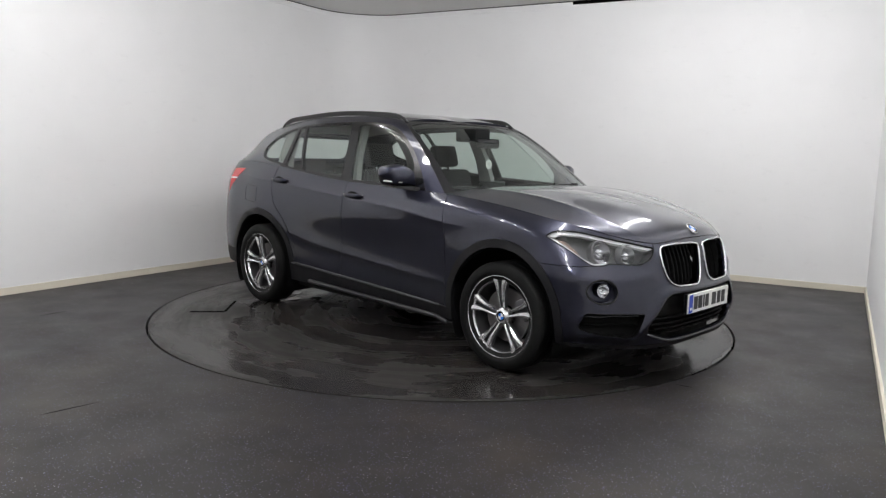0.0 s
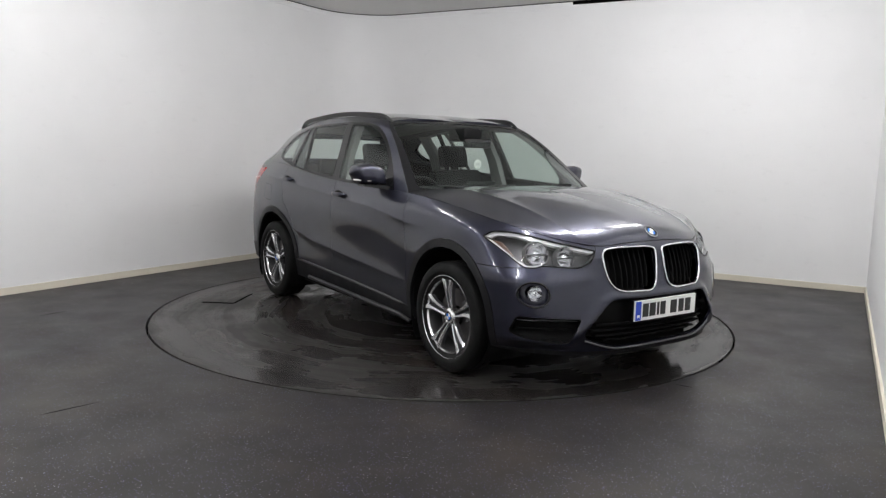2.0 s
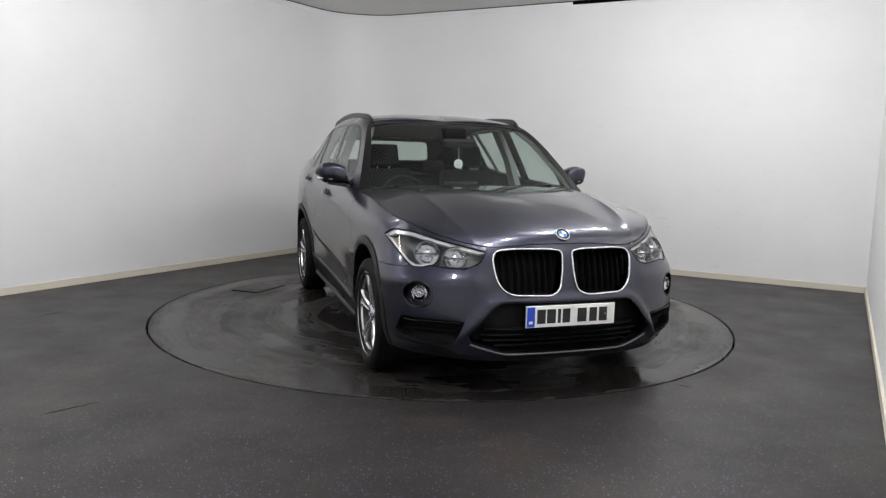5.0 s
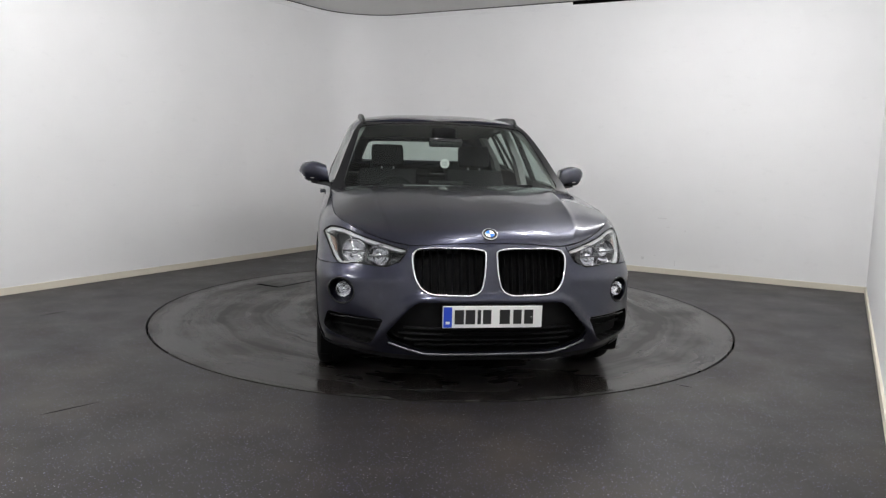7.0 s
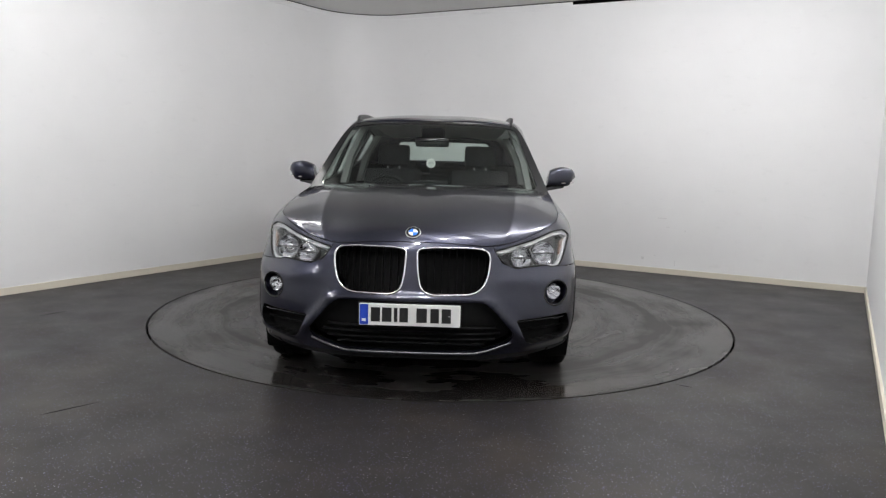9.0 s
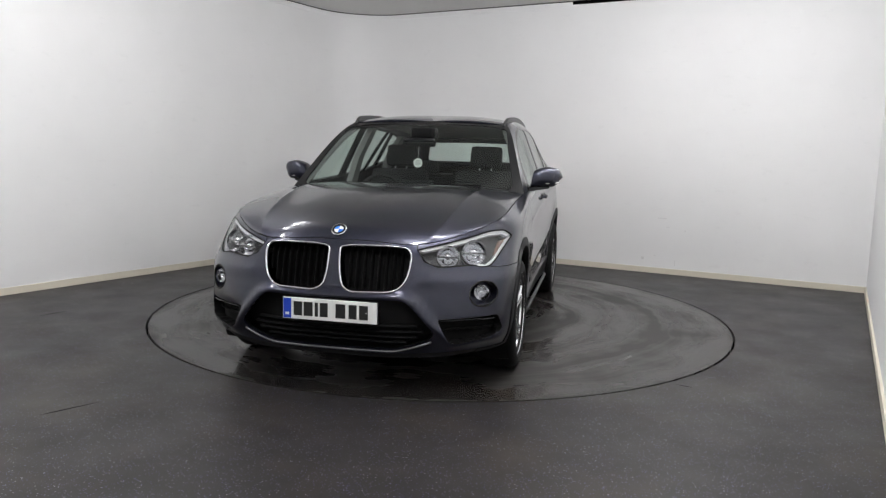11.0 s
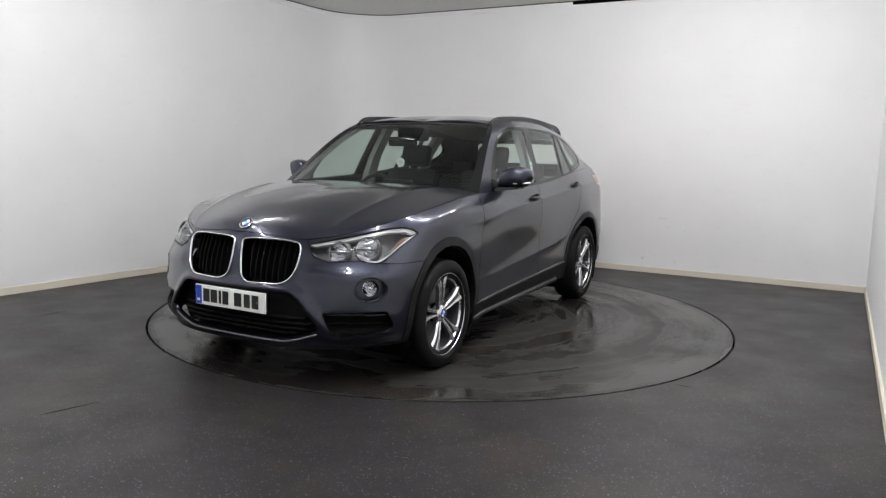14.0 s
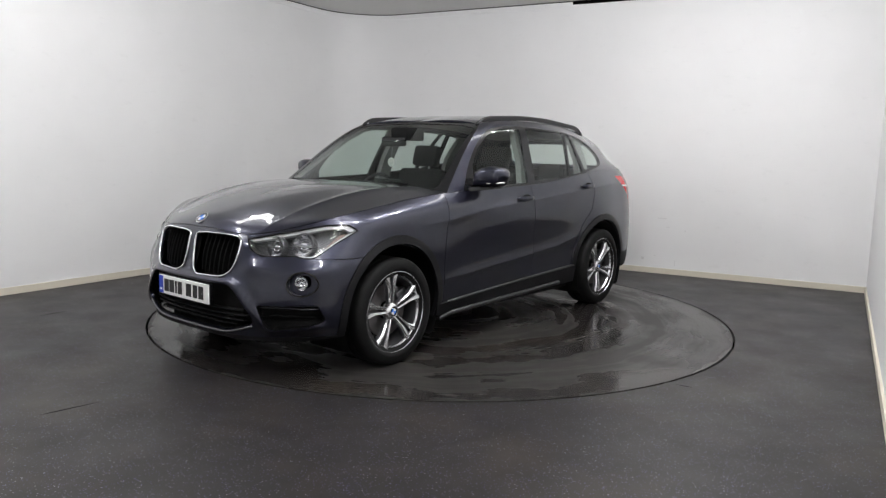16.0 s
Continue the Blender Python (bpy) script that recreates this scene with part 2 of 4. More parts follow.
def ceiling_light(x, y, turn=AXIS):
    base = tagged(new("ceiling_light"), "white twin-tube ceiling light, switched on", "ceiling light", "ceiling lights")
    base.matrix_world = pose(x, y, CEIL, 0, 0, turn)
    part("housing", box(bmesh.new(), -0.76, 0.76, -0.05, 0.05, -0.05, 0.0, bevel=0.008), HOUSING, base)
    for s in (-1, 1):
        t = bmesh.new()
        bmesh.ops.create_cone(t, cap_ends=True, segments=12, radius1=0.013, radius2=0.013, depth=1.46, matrix=pose(0, s * 0.045, -0.075, 0, 90, 0))
        part("tube", t, TUBE, base, smooth=True)
    return base


U = Vector((0.5010, 0.8652))                   # along the long walls
V = Vector((0.8652, -0.5010))                  # across, from the left wall to the right
ROWS = [(BL - U * along + V * 1.5, share) for along, share in ((4.6, 0.36), (6.6, 0.85), (8.6, 1.2))]
ROWS += [(BR - U * along - V * 1.3, share) for along, share in ((1.7, 0.26), (3.5, 1.65), (5.4, 1.25), (7.3, 1.3))]
for c, share in ROWS:
    tube_lamp(c.x, c.y, TUBE_WATTS * share)
    ceiling_light(c.x, c.y)

# ---- car materials ----
def paint_material():
    m = Nodes("metallic_paint", (0.022, 0.022, 0.029), 0.33, 0.90, Coat_Weight=1.0, Coat_Roughness=0.03, Coat_IOR=1.5)
    v = m.coords()
    m.colour(m.ramp(m.noise(900, 2, v), [(0.35, (0.0125, 0.0135, 0.0245)), (0.65, (0.0262, 0.0280, 0.0500))]))
    m.bsdf.inputs["Coat Roughness"].default_value = 0.035
    return m.mat


def plastic_material(name, colour, rough, bump=0.15, spec=0.3):
    m = Nodes(name, colour, rough, Specular_IOR_Level=spec)
    m.bump(m.noise(600, 2), bump, 0.0006)
    m.rough(m.ramp(m.noise(7, 5), [(0.3, rough * 0.85), (0.7, min(1.0, rough * 1.15))]))
    return m.mat


def glass_material(name, tint, low=0.045, gloss_rough=0.0):
    """A thin pane: tinted see-through with a gloss that grows towards grazing."""
    mat = bpy.data.materials.new(name)
    mat.use_nodes = True
    tree = mat.node_tree
    tree.nodes.remove(tree.nodes["Principled BSDF"])
    out = tree.nodes["Material Output"]
    clear, gloss = tree.nodes.new("ShaderNodeBsdfTransparent"), tree.nodes.new("ShaderNodeBsdfGlossy")
    facing, mixer = tree.nodes.new("ShaderNodeLayerWeight"), tree.nodes.new("ShaderNodeMixShader")
    power, scale = tree.nodes.new("ShaderNodeMath"), tree.nodes.new("ShaderNodeMath")
    power.operation, scale.operation = "POWER", "MULTIPLY_ADD"
    facing.inputs[0].default_value = 0.5
    power.inputs[1].default_value = 5.0
    scale.inputs[1].default_value, scale.inputs[2].default_value = 1 - low, low
    clear.inputs[0].default_value = (*tint, 1)
    gloss.inputs["Roughness"].default_value = gloss_rough
    gloss.inputs["Color"].default_value = (0.95, 0.97, 0.96, 1)
    for a, b in ((facing.outputs["Facing"], power.inputs[0]), (power.outputs[0], scale.inputs[0]), (scale.outputs[0], mixer.inputs[0]), (clear.outputs[0], mixer.inputs[1]), (gloss.outputs[0], mixer.inputs[2]), (mixer.outputs[0], out.inputs[0])):
        tree.links.new(a, b)
    return mat


PAINT = paint_material()
CLADDING = plastic_material("grained_black_plastic", (0.0065, 0.0065, 0.0075), 0.46, 0.12, 0.22)
GLOSS_BLACK = Nodes("gloss_black", (0.006, 0.006, 0.007), 0.12, Specular_IOR_Level=0.35).mat
MATT_BLACK = plastic_material("matt_black", (0.0032, 0.0032, 0.0033), 0.62, 0.05, 0.12)
RAIL_BLACK = Nodes("satin_black_rail", (0.008, 0.008, 0.009), 0.34).mat
CHROME = Nodes("chrome", (0.78, 0.78, 0.80), 0.06, 1.0).mat
LIP_METAL = Nodes("dark_satin_metal", (0.16, 0.16, 0.17), 0.32, 0.9).mat
SATIN_CHROME = Nodes("satin_chrome", (0.62, 0.62, 0.63), 0.28, 1.0).mat
GLASS = glass_material("greenish_window_glass", (0.74, 0.82, 0.78))
PRIVACY = glass_material("tinted_window_glass", (0.80, 0.86, 0.83))
LENS = glass_material("clear_lens", (0.93, 0.94, 0.95))
REFLECTOR = Nodes("lamp_reflector", (0.70, 0.70, 0.72), 0.07, 1.0).mat
LAMP_GREY = Nodes("lamp_housing_grey", (0.075, 0.075, 0.08), 0.38, 0.5).mat
LAMP_WHITE = Nodes("light_guide_white", (0.48, 0.48, 0.49), 0.22).mat
AMBER = Nodes("amber_reflector", (0.10, 0.05, 0.03), 0.3).mat
RED_LENS = Nodes("red_lens", (0.55, 0.014, 0.016), 0.14, Coat_Weight=0.6).mat
WHITE_LENS = Nodes("white_lens", (0.75, 0.72, 0.72), 0.2).mat
ALLOY = Nodes("machined_alloy", (0.74, 0.74, 0.75), 0.23, 0.88).mat
ALLOY_DARK = Nodes("grey_alloy_sides", (0.17, 0.17, 0.18), 0.35, 0.85).mat
RUBBER = plastic_material("tyre_rubber", (0.0055, 0.0055, 0.0055), 0.62, 0.3, 0.14)
BARREL = Nodes("wheel_barrel_dark", (0.05, 0.05, 0.052), 0.5, 0.6).mat
BRAKE = Nodes("brake_steel", (0.18, 0.17, 0.17), 0.42, 0.9).mat
PLATE_WHITE = Nodes("plate_white", (0.78, 0.78, 0.76), 0.35).mat
PLATE_BLUE = Nodes("plate_blue", (0.010, 0.05, 0.45), 0.35).mat
INK = Nodes("plate_black", (0.010, 0.010, 0.010), 0.4).mat
BADGE_BLUE = Nodes("badge_blue", (0.03, 0.17, 0.60), 0.2).mat
SEAT_CLOTH = plastic_material("dark_seat_cloth", (0.012, 0.012, 0.013), 0.85, 0.06)
DASH = plastic_material("dark_dashboard", (0.011, 0.011, 0.012), 0.62, 0.05)
HEADLINER = plastic_material("grey_headlining", (0.22, 0.22, 0.215), 0.9, 0.05)
TAG_WHITE = Nodes("tag_card", (0.75, 0.75, 0.72), 0.6).mat
TAG_INK = Nodes("tag_ink", (0.20, 0.22, 0.22), 0.6).mat


# ---- smooth surfaces through rows of control points ----
def spline(knots, values, at):
    """Natural cubic spline of values (n, ...) at the knots, sampled."""
    k, v = np.asarray(knots, float), np.asarray(values, float)
    n = len(k)
    flat = v.reshape(n, -1)
    h = np.diff(k)
    a = np.zeros((n, n))
    b = np.zeros((n, flat.shape[1]))
    a[0, 0] = a[-1, -1] = 1
    for i in range(1, n - 1):
        a[i, i - 1], a[i, i], a[i, i + 1] = h[i - 1], 2 * (h[i - 1] + h[i]), h[i]
        b[i] = 6 * ((flat[i + 1] - flat[i]) / h[i] - (flat[i] - flat[i - 1]) / h[i - 1])
    m = np.linalg.solve(a, b)
    at = np.asarray(at, float)
    i = np.clip(np.searchsorted(k, at) - 1, 0, n - 2)
    hi = h[i][:, None]
    l, r = (k[i + 1] - at)[:, None], (at - k[i])[:, None]
    out = m[i] * l ** 3 / (6 * hi) + m[i + 1] * r ** 3 / (6 * hi) + (flat[i] / hi - m[i] * hi / 6) * l + (flat[i + 1] / hi - m[i + 1] * hi / 6) * r
    return out.reshape((len(at),) + v.shape[1:])


def even(knots, n):
    """About n samples spread evenly over the knots' range, the knots' ends included."""
    return np.linspace(knots[0], knots[-1], n)


def surface(ctrl, nu, nv, mirror_start=False, mirror_end=False):
    """A smooth grid (nv, nu, 3) through control rows (rows, columns, 3)."""
    c = np.asarray(ctrl, float)
    lo = hi = 0
    flip = np.array([-1.0, 1.0, 1.0])
    if mirror_start:
        c, lo = np.concatenate([c[:, 2:0:-1] * flip, c], 1), 2
    if mirror_end:
        c, hi = np.concatenate([c, c[:, -2:-4:-1] * flip], 1), 2
    step = np.linalg.norm(np.diff(c, axis=1), axis=2).mean(0)
    ku = np.concatenate([[0], np.cumsum(step)])
    end = len(ku) - 1 - hi
    su = even(ku[lo:end + 1], nu)
    g = spline(ku, c.transpose(1, 0, 2), su).transpose(1, 0, 2)
    step = np.linalg.norm(np.diff(c, axis=0), axis=2).mean(1)
    kv = np.concatenate([[0], np.cumsum(step)])
    return spline(kv, g, even(kv, nv))


def curve(points, n):
    p = np.asarray(points, float)
    k = np.concatenate([[0], np.cumsum(np.linalg.norm(np.diff(p, axis=0), axis=1))])
    return spline(k, p, even(k, n))


def coons(bottom, top, start, end):
    """A patch between four boundary curves: bottom and top run along u, start and end along v."""
    nu, nv = len(bottom), len(start)
    u, v = np.linspace(0, 1, nu)[None, :, None], np.linspace(0, 1, nv)[:, None, None]
    ruled = (1 - v) * bottom[None] + v * top[None] + (1 - u) * start[:, None] + u * end[:, None]
    corner = (1 - u) * (1 - v) * bottom[0] + u * (1 - v) * bottom[-1] + (1 - u) * v * top[0] + u * v * top[-1]
    return ruled - corner


def grid_bm(g, flip=False):
    bm = bmesh.new()
    nv, nu = g.shape[:2]
    vs = [[bm.verts.new(g[j, i]) for i in range(nu)] for j in range(nv)]
    for j in range(nv - 1):
        for i in range(nu - 1):
            f = (vs[j][i], vs[j][i + 1], vs[j + 1][i + 1], vs[j + 1][i])
            bm.faces.new(f[::-1] if flip else f)
    bm.normal_update()
    return bm


def inside(poly, x, y):
    hit = False
    for (x0, y0), (x1, y1) in zip(poly, poly[1:] + poly[:1]):
        if (y0 > y) != (y1 > y) and x < (x1 - x0) * (y - y0) / (y1 - y0) + x0:
            hit = not hit
    return hit


SIDE = (1, 2)         # seen from the side: y, z
FRONT = (0, 2)        # seen from the front: x, z


def rounded(poly, r, n=4):
    """A closed outline with its corners rounded by r (one radius, or one a corner)."""
    out = []
    m = len(poly)
    for i in range(m):
        p, a, b = Vector(poly[i]), Vector(poly[i - 1]), Vector(poly[(i + 1) % m])
        rr = r[i] if isinstance(r, (list, tuple)) else r
        da, db = (a - p), (b - p)
        k = min(rr, da.length * 0.48, db.length * 0.48)
        if k < 1e-4:
            out.append((p.x, p.y))
            continue
        s, e = p + da.normalized() * k, p + db.normalized() * k
        for j in range(n + 1):
            t = j / n
            q = s * (1 - t) ** 2 + p * 2 * t * (1 - t) + e * t * t
            out.append((q.x, q.y))
    return out


def circle(cx, cy, r, n=40, a0=0.0, a1=360.0):
    return [(cx + r * math.cos(radians(a0 + (a1 - a0) * i / n)), cy + r * math.sin(radians(a0 + (a1 - a0) * i / n))) for i in range(n)]


def carve(bm, poly, axes, region, keep=lambda c: True, over=None):
    """Cuts the outline into the surface and marks the faces within it as this region."""
    layer = bm.faces.layers.int.get("region") or bm.faces.layers.int.new("region")
    a, b = axes
    lo = (min(p[0] for p in poly) - 0.05, min(p[1] for p in poly) - 0.05)
    hi = (max(p[0] for p in poly) + 0.05, max(p[1] for p in poly) + 0.05)

    def near(f, p0, p1, pad):
        us, vs = [v.co[a] for v in f.verts], [v.co[b] for v in f.verts]
        return max(us) >= p0[0] - pad and min(us) <= p1[0] + pad and max(vs) >= p0[1] - pad and min(vs) <= p1[1] + pad

    pool = {f for f in bm.faces if near(f, lo, hi, 0) and keep(f.calc_center_median()) and (over is None or f[layer] in over)}
    for (x0, y0), (x1, y1) in zip(poly, poly[1:] + poly[:1]):
        if math.hypot(x1 - x0, y1 - y0) < 1e-6:
            continue
        p0, p1 = (min(x0, x1), min(y0, y1)), (max(x0, x1), max(y0, y1))
        hit = [f for f in pool if near(f, p0, p1, 0.002)]
        if not hit:
            continue
        co, no = [0, 0, 0], [0, 0, 0]
        co[a], co[b], no[a], no[b] = x0, y0, y0 - y1, x1 - x0
        geom = list({v for f in hit for v in f.verts}) + list({e for f in hit for e in f.edges}) + hit
        res = bmesh.ops.bisect_plane(bm, geom=geom, dist=1e-5, plane_co=co, plane_no=Vector(no).normalized())
        pool = {f for f in pool if f.is_valid}
        pool.update(g for g in res["geom"] if isinstance(g, bmesh.types.BMFace))
        for v in [g for g in res["geom_cut"] if isinstance(g, bmesh.types.BMVert)]:
            pool.update(v.link_faces)
    for f in pool:
        c = f.calc_center_median()
        if keep(c) and (over is None or f[layer] in over) and inside(poly, c[a], c[b]):
            f[layer] = region
    return region


def mirrored(bm, join=False):
    """The mirror image across the car's middle; join adds it to the half and welds the seam."""
    other = bm.copy()
    for v in other.verts:
        v.co.x = -v.co.x
    bmesh.ops.reverse_faces(other, faces=other.faces[:])
    if not join:
        return other
    merge(bm, other)
    bmesh.ops.remove_doubles(bm, verts=bm.verts[:], dist=0.0006)
    bm.normal_update()
    return bm


def edged(bm, gap=0.002, depth=0.014):
    """Draws the open border in by half a shut line and turns it inwards."""
    bm.normal_update()
    shift = {}
    border = [e for e in bm.edges if len(e.link_faces) == 1]
    for e in border:
        f = e.link_faces[0]
        d = (e.verts[1].co - e.verts[0].co)
        if d.length < 1e-7:
            continue
        d.normalize()
        w = f.calc_center_median() - e.verts[0].co
        w -= d * w.dot(d)
        if w.length < 1e-8:
            continue
        for v in e.verts:
            shift.setdefault(v, []).append(w.normalized())
    nrm = {v: v.normal.copy() for v in shift}
    for v, ws in shift.items():
        s = sum(ws, Vector())
        if s.length > 1e-6:
            v.co += s.normalized() * gap
    res = bmesh.ops.extrude_edge_only(bm, edges=border)
    for v in [g for g in res["geom"] if isinstance(g, bmesh.types.BMVert)]:
        best = min((o for e in v.link_edges for o in (e.other_vert(v),) if o in nrm), key=lambda o: (o.co - v.co).length, default=None)
        if best is not None:
            v.co -= nrm[best] * depth
    bm.normal_update()
    return bm


def offset(bm, d):
    bm.normal_update()
    move = [(v, v.normal * d) for v in bm.verts]
    for v, m in move:
        v.co += m
    return bm


def border_loop(bm):
    """The longest open border as ordered points with normals."""
    bm.normal_update()
    edges = {e for e in bm.edges if len(e.link_faces) == 1}
    best = []
    while edges:
        e = edges.pop()
        loop = [e.verts[0], e.verts[1]]
        while True:
            nxt = next((x for x in loop[-1].link_edges if x in edges), None)
            if nxt is None:
                break
            edges.discard(nxt)
            loop.append(nxt.other_vert(loop[-1]))
        if loop[0] is loop[-1]:
            loop.pop()
        if len(loop) > len(best):
            best = loop
    return [v.co.copy() for v in best], [v.normal.copy() for v in best]


def sweep(points, normals, width, height, closed=True, side=0.0, lift=0.0, steps=8):
    """A band of lens-shaped section that follows points on a surface."""
    n = len(points)
    bm = bmesh.new()
    rings = []
    for i in range(n):
        a, b = points[i - 1] if closed or i else points[0], points[(i + 1) % n] if closed or i < n - 1 else points[-1]
        d = (b - a)
        d = d.normalized() if d.length > 1e-9 else Vector((1, 0, 0))
        nn = (normals[i] - d * normals[i].dot(d)).normalized()
        s = d.cross(nn)
        rings.append([bm.verts.new(points[i] + s * (side + width * 0.5 * math.cos(2 * math.pi * k / steps)) + nn * (lift + height * 0.5 * math.sin(2 * math.pi * k / steps))) for k in range(steps)])
    for i in range(n if closed else n - 1):
        p, q = rings[i], rings[(i + 1) % n]
        for k in range(steps):
            bm.faces.new((p[k], p[(k + 1) % steps], q[(k + 1) % steps], q[k]))
    if not closed:
        bm.faces.new(rings[0][::-1])
        bm.faces.new(rings[-1])
    bmesh.ops.recalc_face_normals(bm, faces=bm.faces[:])
    return bm


def resample(points, normals, n):
    p = np.array([tuple(v) for v in points] + [tuple(points[0])])
    q = np.array([tuple(v) for v in normals] + [tuple(normals[0])])
    k = np.concatenate([[0], np.cumsum(np.linalg.norm(np.diff(p, axis=0), axis=1))])
    at = np.linspace(0, k[-1], n, endpoint=False)
    pp = np.stack([np.interp(at, k, p[:, i]) for i in range(3)], 1)
    qq = np.stack([np.interp(at, k, q[:, i]) for i in range(3)], 1)
    return [Vector(v) for v in pp], [Vector(v).normalized() for v in qq]


def lathe(profile, n=72, axis="X"):
    """A solid of revolution about the local x axis from (x, radius) points."""
    bm = bmesh.new()
    rings = [[bm.verts.new((x, r * math.cos(2 * math.pi * i / n), r * math.sin(2 * math.pi * i / n))) for i in range(n)] for x, r in profile]
    for p, q in zip(rings, rings[1:]):
        for i in range(n):
            bm.faces.new((p[i], p[(i + 1) % n], q[(i + 1) % n], q[i]))
    bmesh.ops.remove_doubles(bm, verts=bm.verts[:], dist=1e-6)
    bmesh.ops.recalc_face_normals(bm, faces=bm.faces[:])
    return bm


def loft(sections, closed_ends=True):
    """A skin over closed sections of equal point counts."""
    bm = bmesh.new()
    rings = [[bm.verts.new(p) for p in s] for s in sections]
    n = len(rings[0])
    for p, q in zip(rings, rings[1:]):
        for i in range(n):
            bm.faces.new((p[i], p[(i + 1) % n], q[(i + 1) % n], q[i]))
    if closed_ends:
        bm.faces.new(rings[0][::-1])
        bm.faces.new(rings[-1])
    bmesh.ops.recalc_face_normals(bm, faces=bm.faces[:])
    return bm


def tube(path, r, n=8):
    """A round bar along a path of points."""
    pts = [Vector(p) for p in path]
    secs = []
    for i, p in enumerate(pts):
        d = (pts[min(i + 1, len(pts) - 1)] - pts[max(i - 1, 0)]).normalized()
        a = d.cross(Vector((0, 0, 1)) if abs(d.z) < 0.9 else Vector((1, 0, 0))).normalized()
        b = d.cross(a)
        rr = r[i] if isinstance(r, (list, tuple)) else r
        secs.append([p + (a * math.cos(2 * math.pi * k / n) + b * math.sin(2 * math.pi * k / n)) * rr for k in range(n)])
    return loft(secs)


# ---- the car's master surfaces, left half; y runs to the rear, the middle of the wheelbase is y = 0 ----
AXLE_F, AXLE_R, HUB_Z, HUB_X = -1.335, 1.335, 0.333, 0.905

# lower body, rows from the sill up; columns from the nose round the side to the tail
LOWER = [
    [(0, -2.165, 0.225), (0.3, -2.155, 0.225), (0.55, -2.085, 0.23), (0.735, -1.945, 0.24), (0.849, -1.8, 0.25), (0.878, -1.62, 0.255), (0.878, -1.335, 0.255), (0.85, -0.9, 0.235), (0.832, -0.2, 0.235), (0.832, 0.5, 0.24), (0.852, 1, 0.25), (0.878, 1.335, 0.27), (0.865, 1.7, 0.28), (0.8, 2, 0.3), (0.55, 2.15, 0.3), (0, 2.18, 0.3)],
    [(0, -2.205, 0.33), (0.3, -2.19, 0.33), (0.575, -2.105, 0.33), (0.777, -1.973, 0.335), (0.882, -1.832, 0.345), (0.906, -1.62, 0.36), (0.912, -1.335, 0.365), (0.882, -0.9, 0.35), (0.854, -0.2, 0.35), (0.854, 0.5, 0.36), (0.874, 1, 0.37), (0.911, 1.335, 0.375), (0.885, 1.7, 0.39), (0.81, 2.03, 0.42), (0.55, 2.19, 0.42), (0, 2.22, 0.42)],
    [(0, -2.205, 0.47), (0.3, -2.19, 0.47), (0.58, -2.105, 0.475), (0.789, -1.973, 0.48), (0.893, -1.822, 0.49), (0.916, -1.62, 0.51), (0.92, -1.335, 0.53), (0.89, -0.9, 0.52), (0.86, -0.2, 0.51), (0.86, 0.5, 0.52), (0.88, 1, 0.54), (0.918, 1.335, 0.55), (0.89, 1.7, 0.56), (0.82, 2.03, 0.58), (0.55, 2.19, 0.58), (0, 2.22, 0.58)],
    [(0, -2.18, 0.6), (0.3, -2.165, 0.6), (0.575, -2.085, 0.605), (0.79, -1.953, 0.61), (0.893, -1.807, 0.63), (0.917, -1.61, 0.66), (0.921, -1.335, 0.69), (0.899, -0.9, 0.69), (0.876, -0.2, 0.68), (0.876, 0.5, 0.69), (0.893, 1, 0.71), (0.918, 1.335, 0.72), (0.89, 1.7, 0.73), (0.82, 2.02, 0.75), (0.55, 2.17, 0.75), (0, 2.2, 0.75)],
    [(0, -2.158, 0.715), (0.3, -2.14, 0.715), (0.56, -2.055, 0.72), (0.774, -1.91, 0.725), (0.874, -1.76, 0.745), (0.903, -1.59, 0.775), (0.911, -1.335, 0.81), (0.9, -0.9, 0.84), (0.899, -0.2, 0.85), (0.899, 0.5, 0.86), (0.902, 1, 0.88), (0.905, 1.335, 0.89), (0.88, 1.7, 0.9), (0.805, 2.02, 0.91), (0.54, 2.16, 0.91), (0, 2.19, 0.91)],
    [(0, -2.142, 0.785), (0.28, -2.126, 0.78), (0.51, -2.058, 0.772), (0.712, -1.91, 0.806), (0.826, -1.74, 0.842), (0.882, -1.58, 0.880), (0.897, -1.335, 0.920), (0.890, -0.9, 0.952), (0.888, -0.2, 0.965), (0.888, 0.5, 0.985), (0.889, 1, 1.02), (0.882, 1.335, 1.04), (0.855, 1.7, 1.05), (0.78, 2, 1.06), (0.52, 2.135, 1.06), (0, 2.17, 1.06)],
    [(0, -2.118, 0.838), (0.25, -2.102, 0.831), (0.44, -2.052, 0.822), (0.64, -1.905, 0.868), (0.766, -1.745, 0.920), (0.812, -1.6, 0.950), (0.826, -1.335, 0.990), (0.834, -0.9, 1.036), (0.862, -0.2, 1.068), (0.862, 0.5, 1.103), (0.846, 1, 1.155), (0.822, 1.335, 1.18), (0.785, 1.7, 1.195), (0.71, 1.96, 1.19), (0.48, 2.095, 1.18), (0, 2.13, 1.175)],
]
lower_grid = surface(LOWER, 220, 110, True, True)


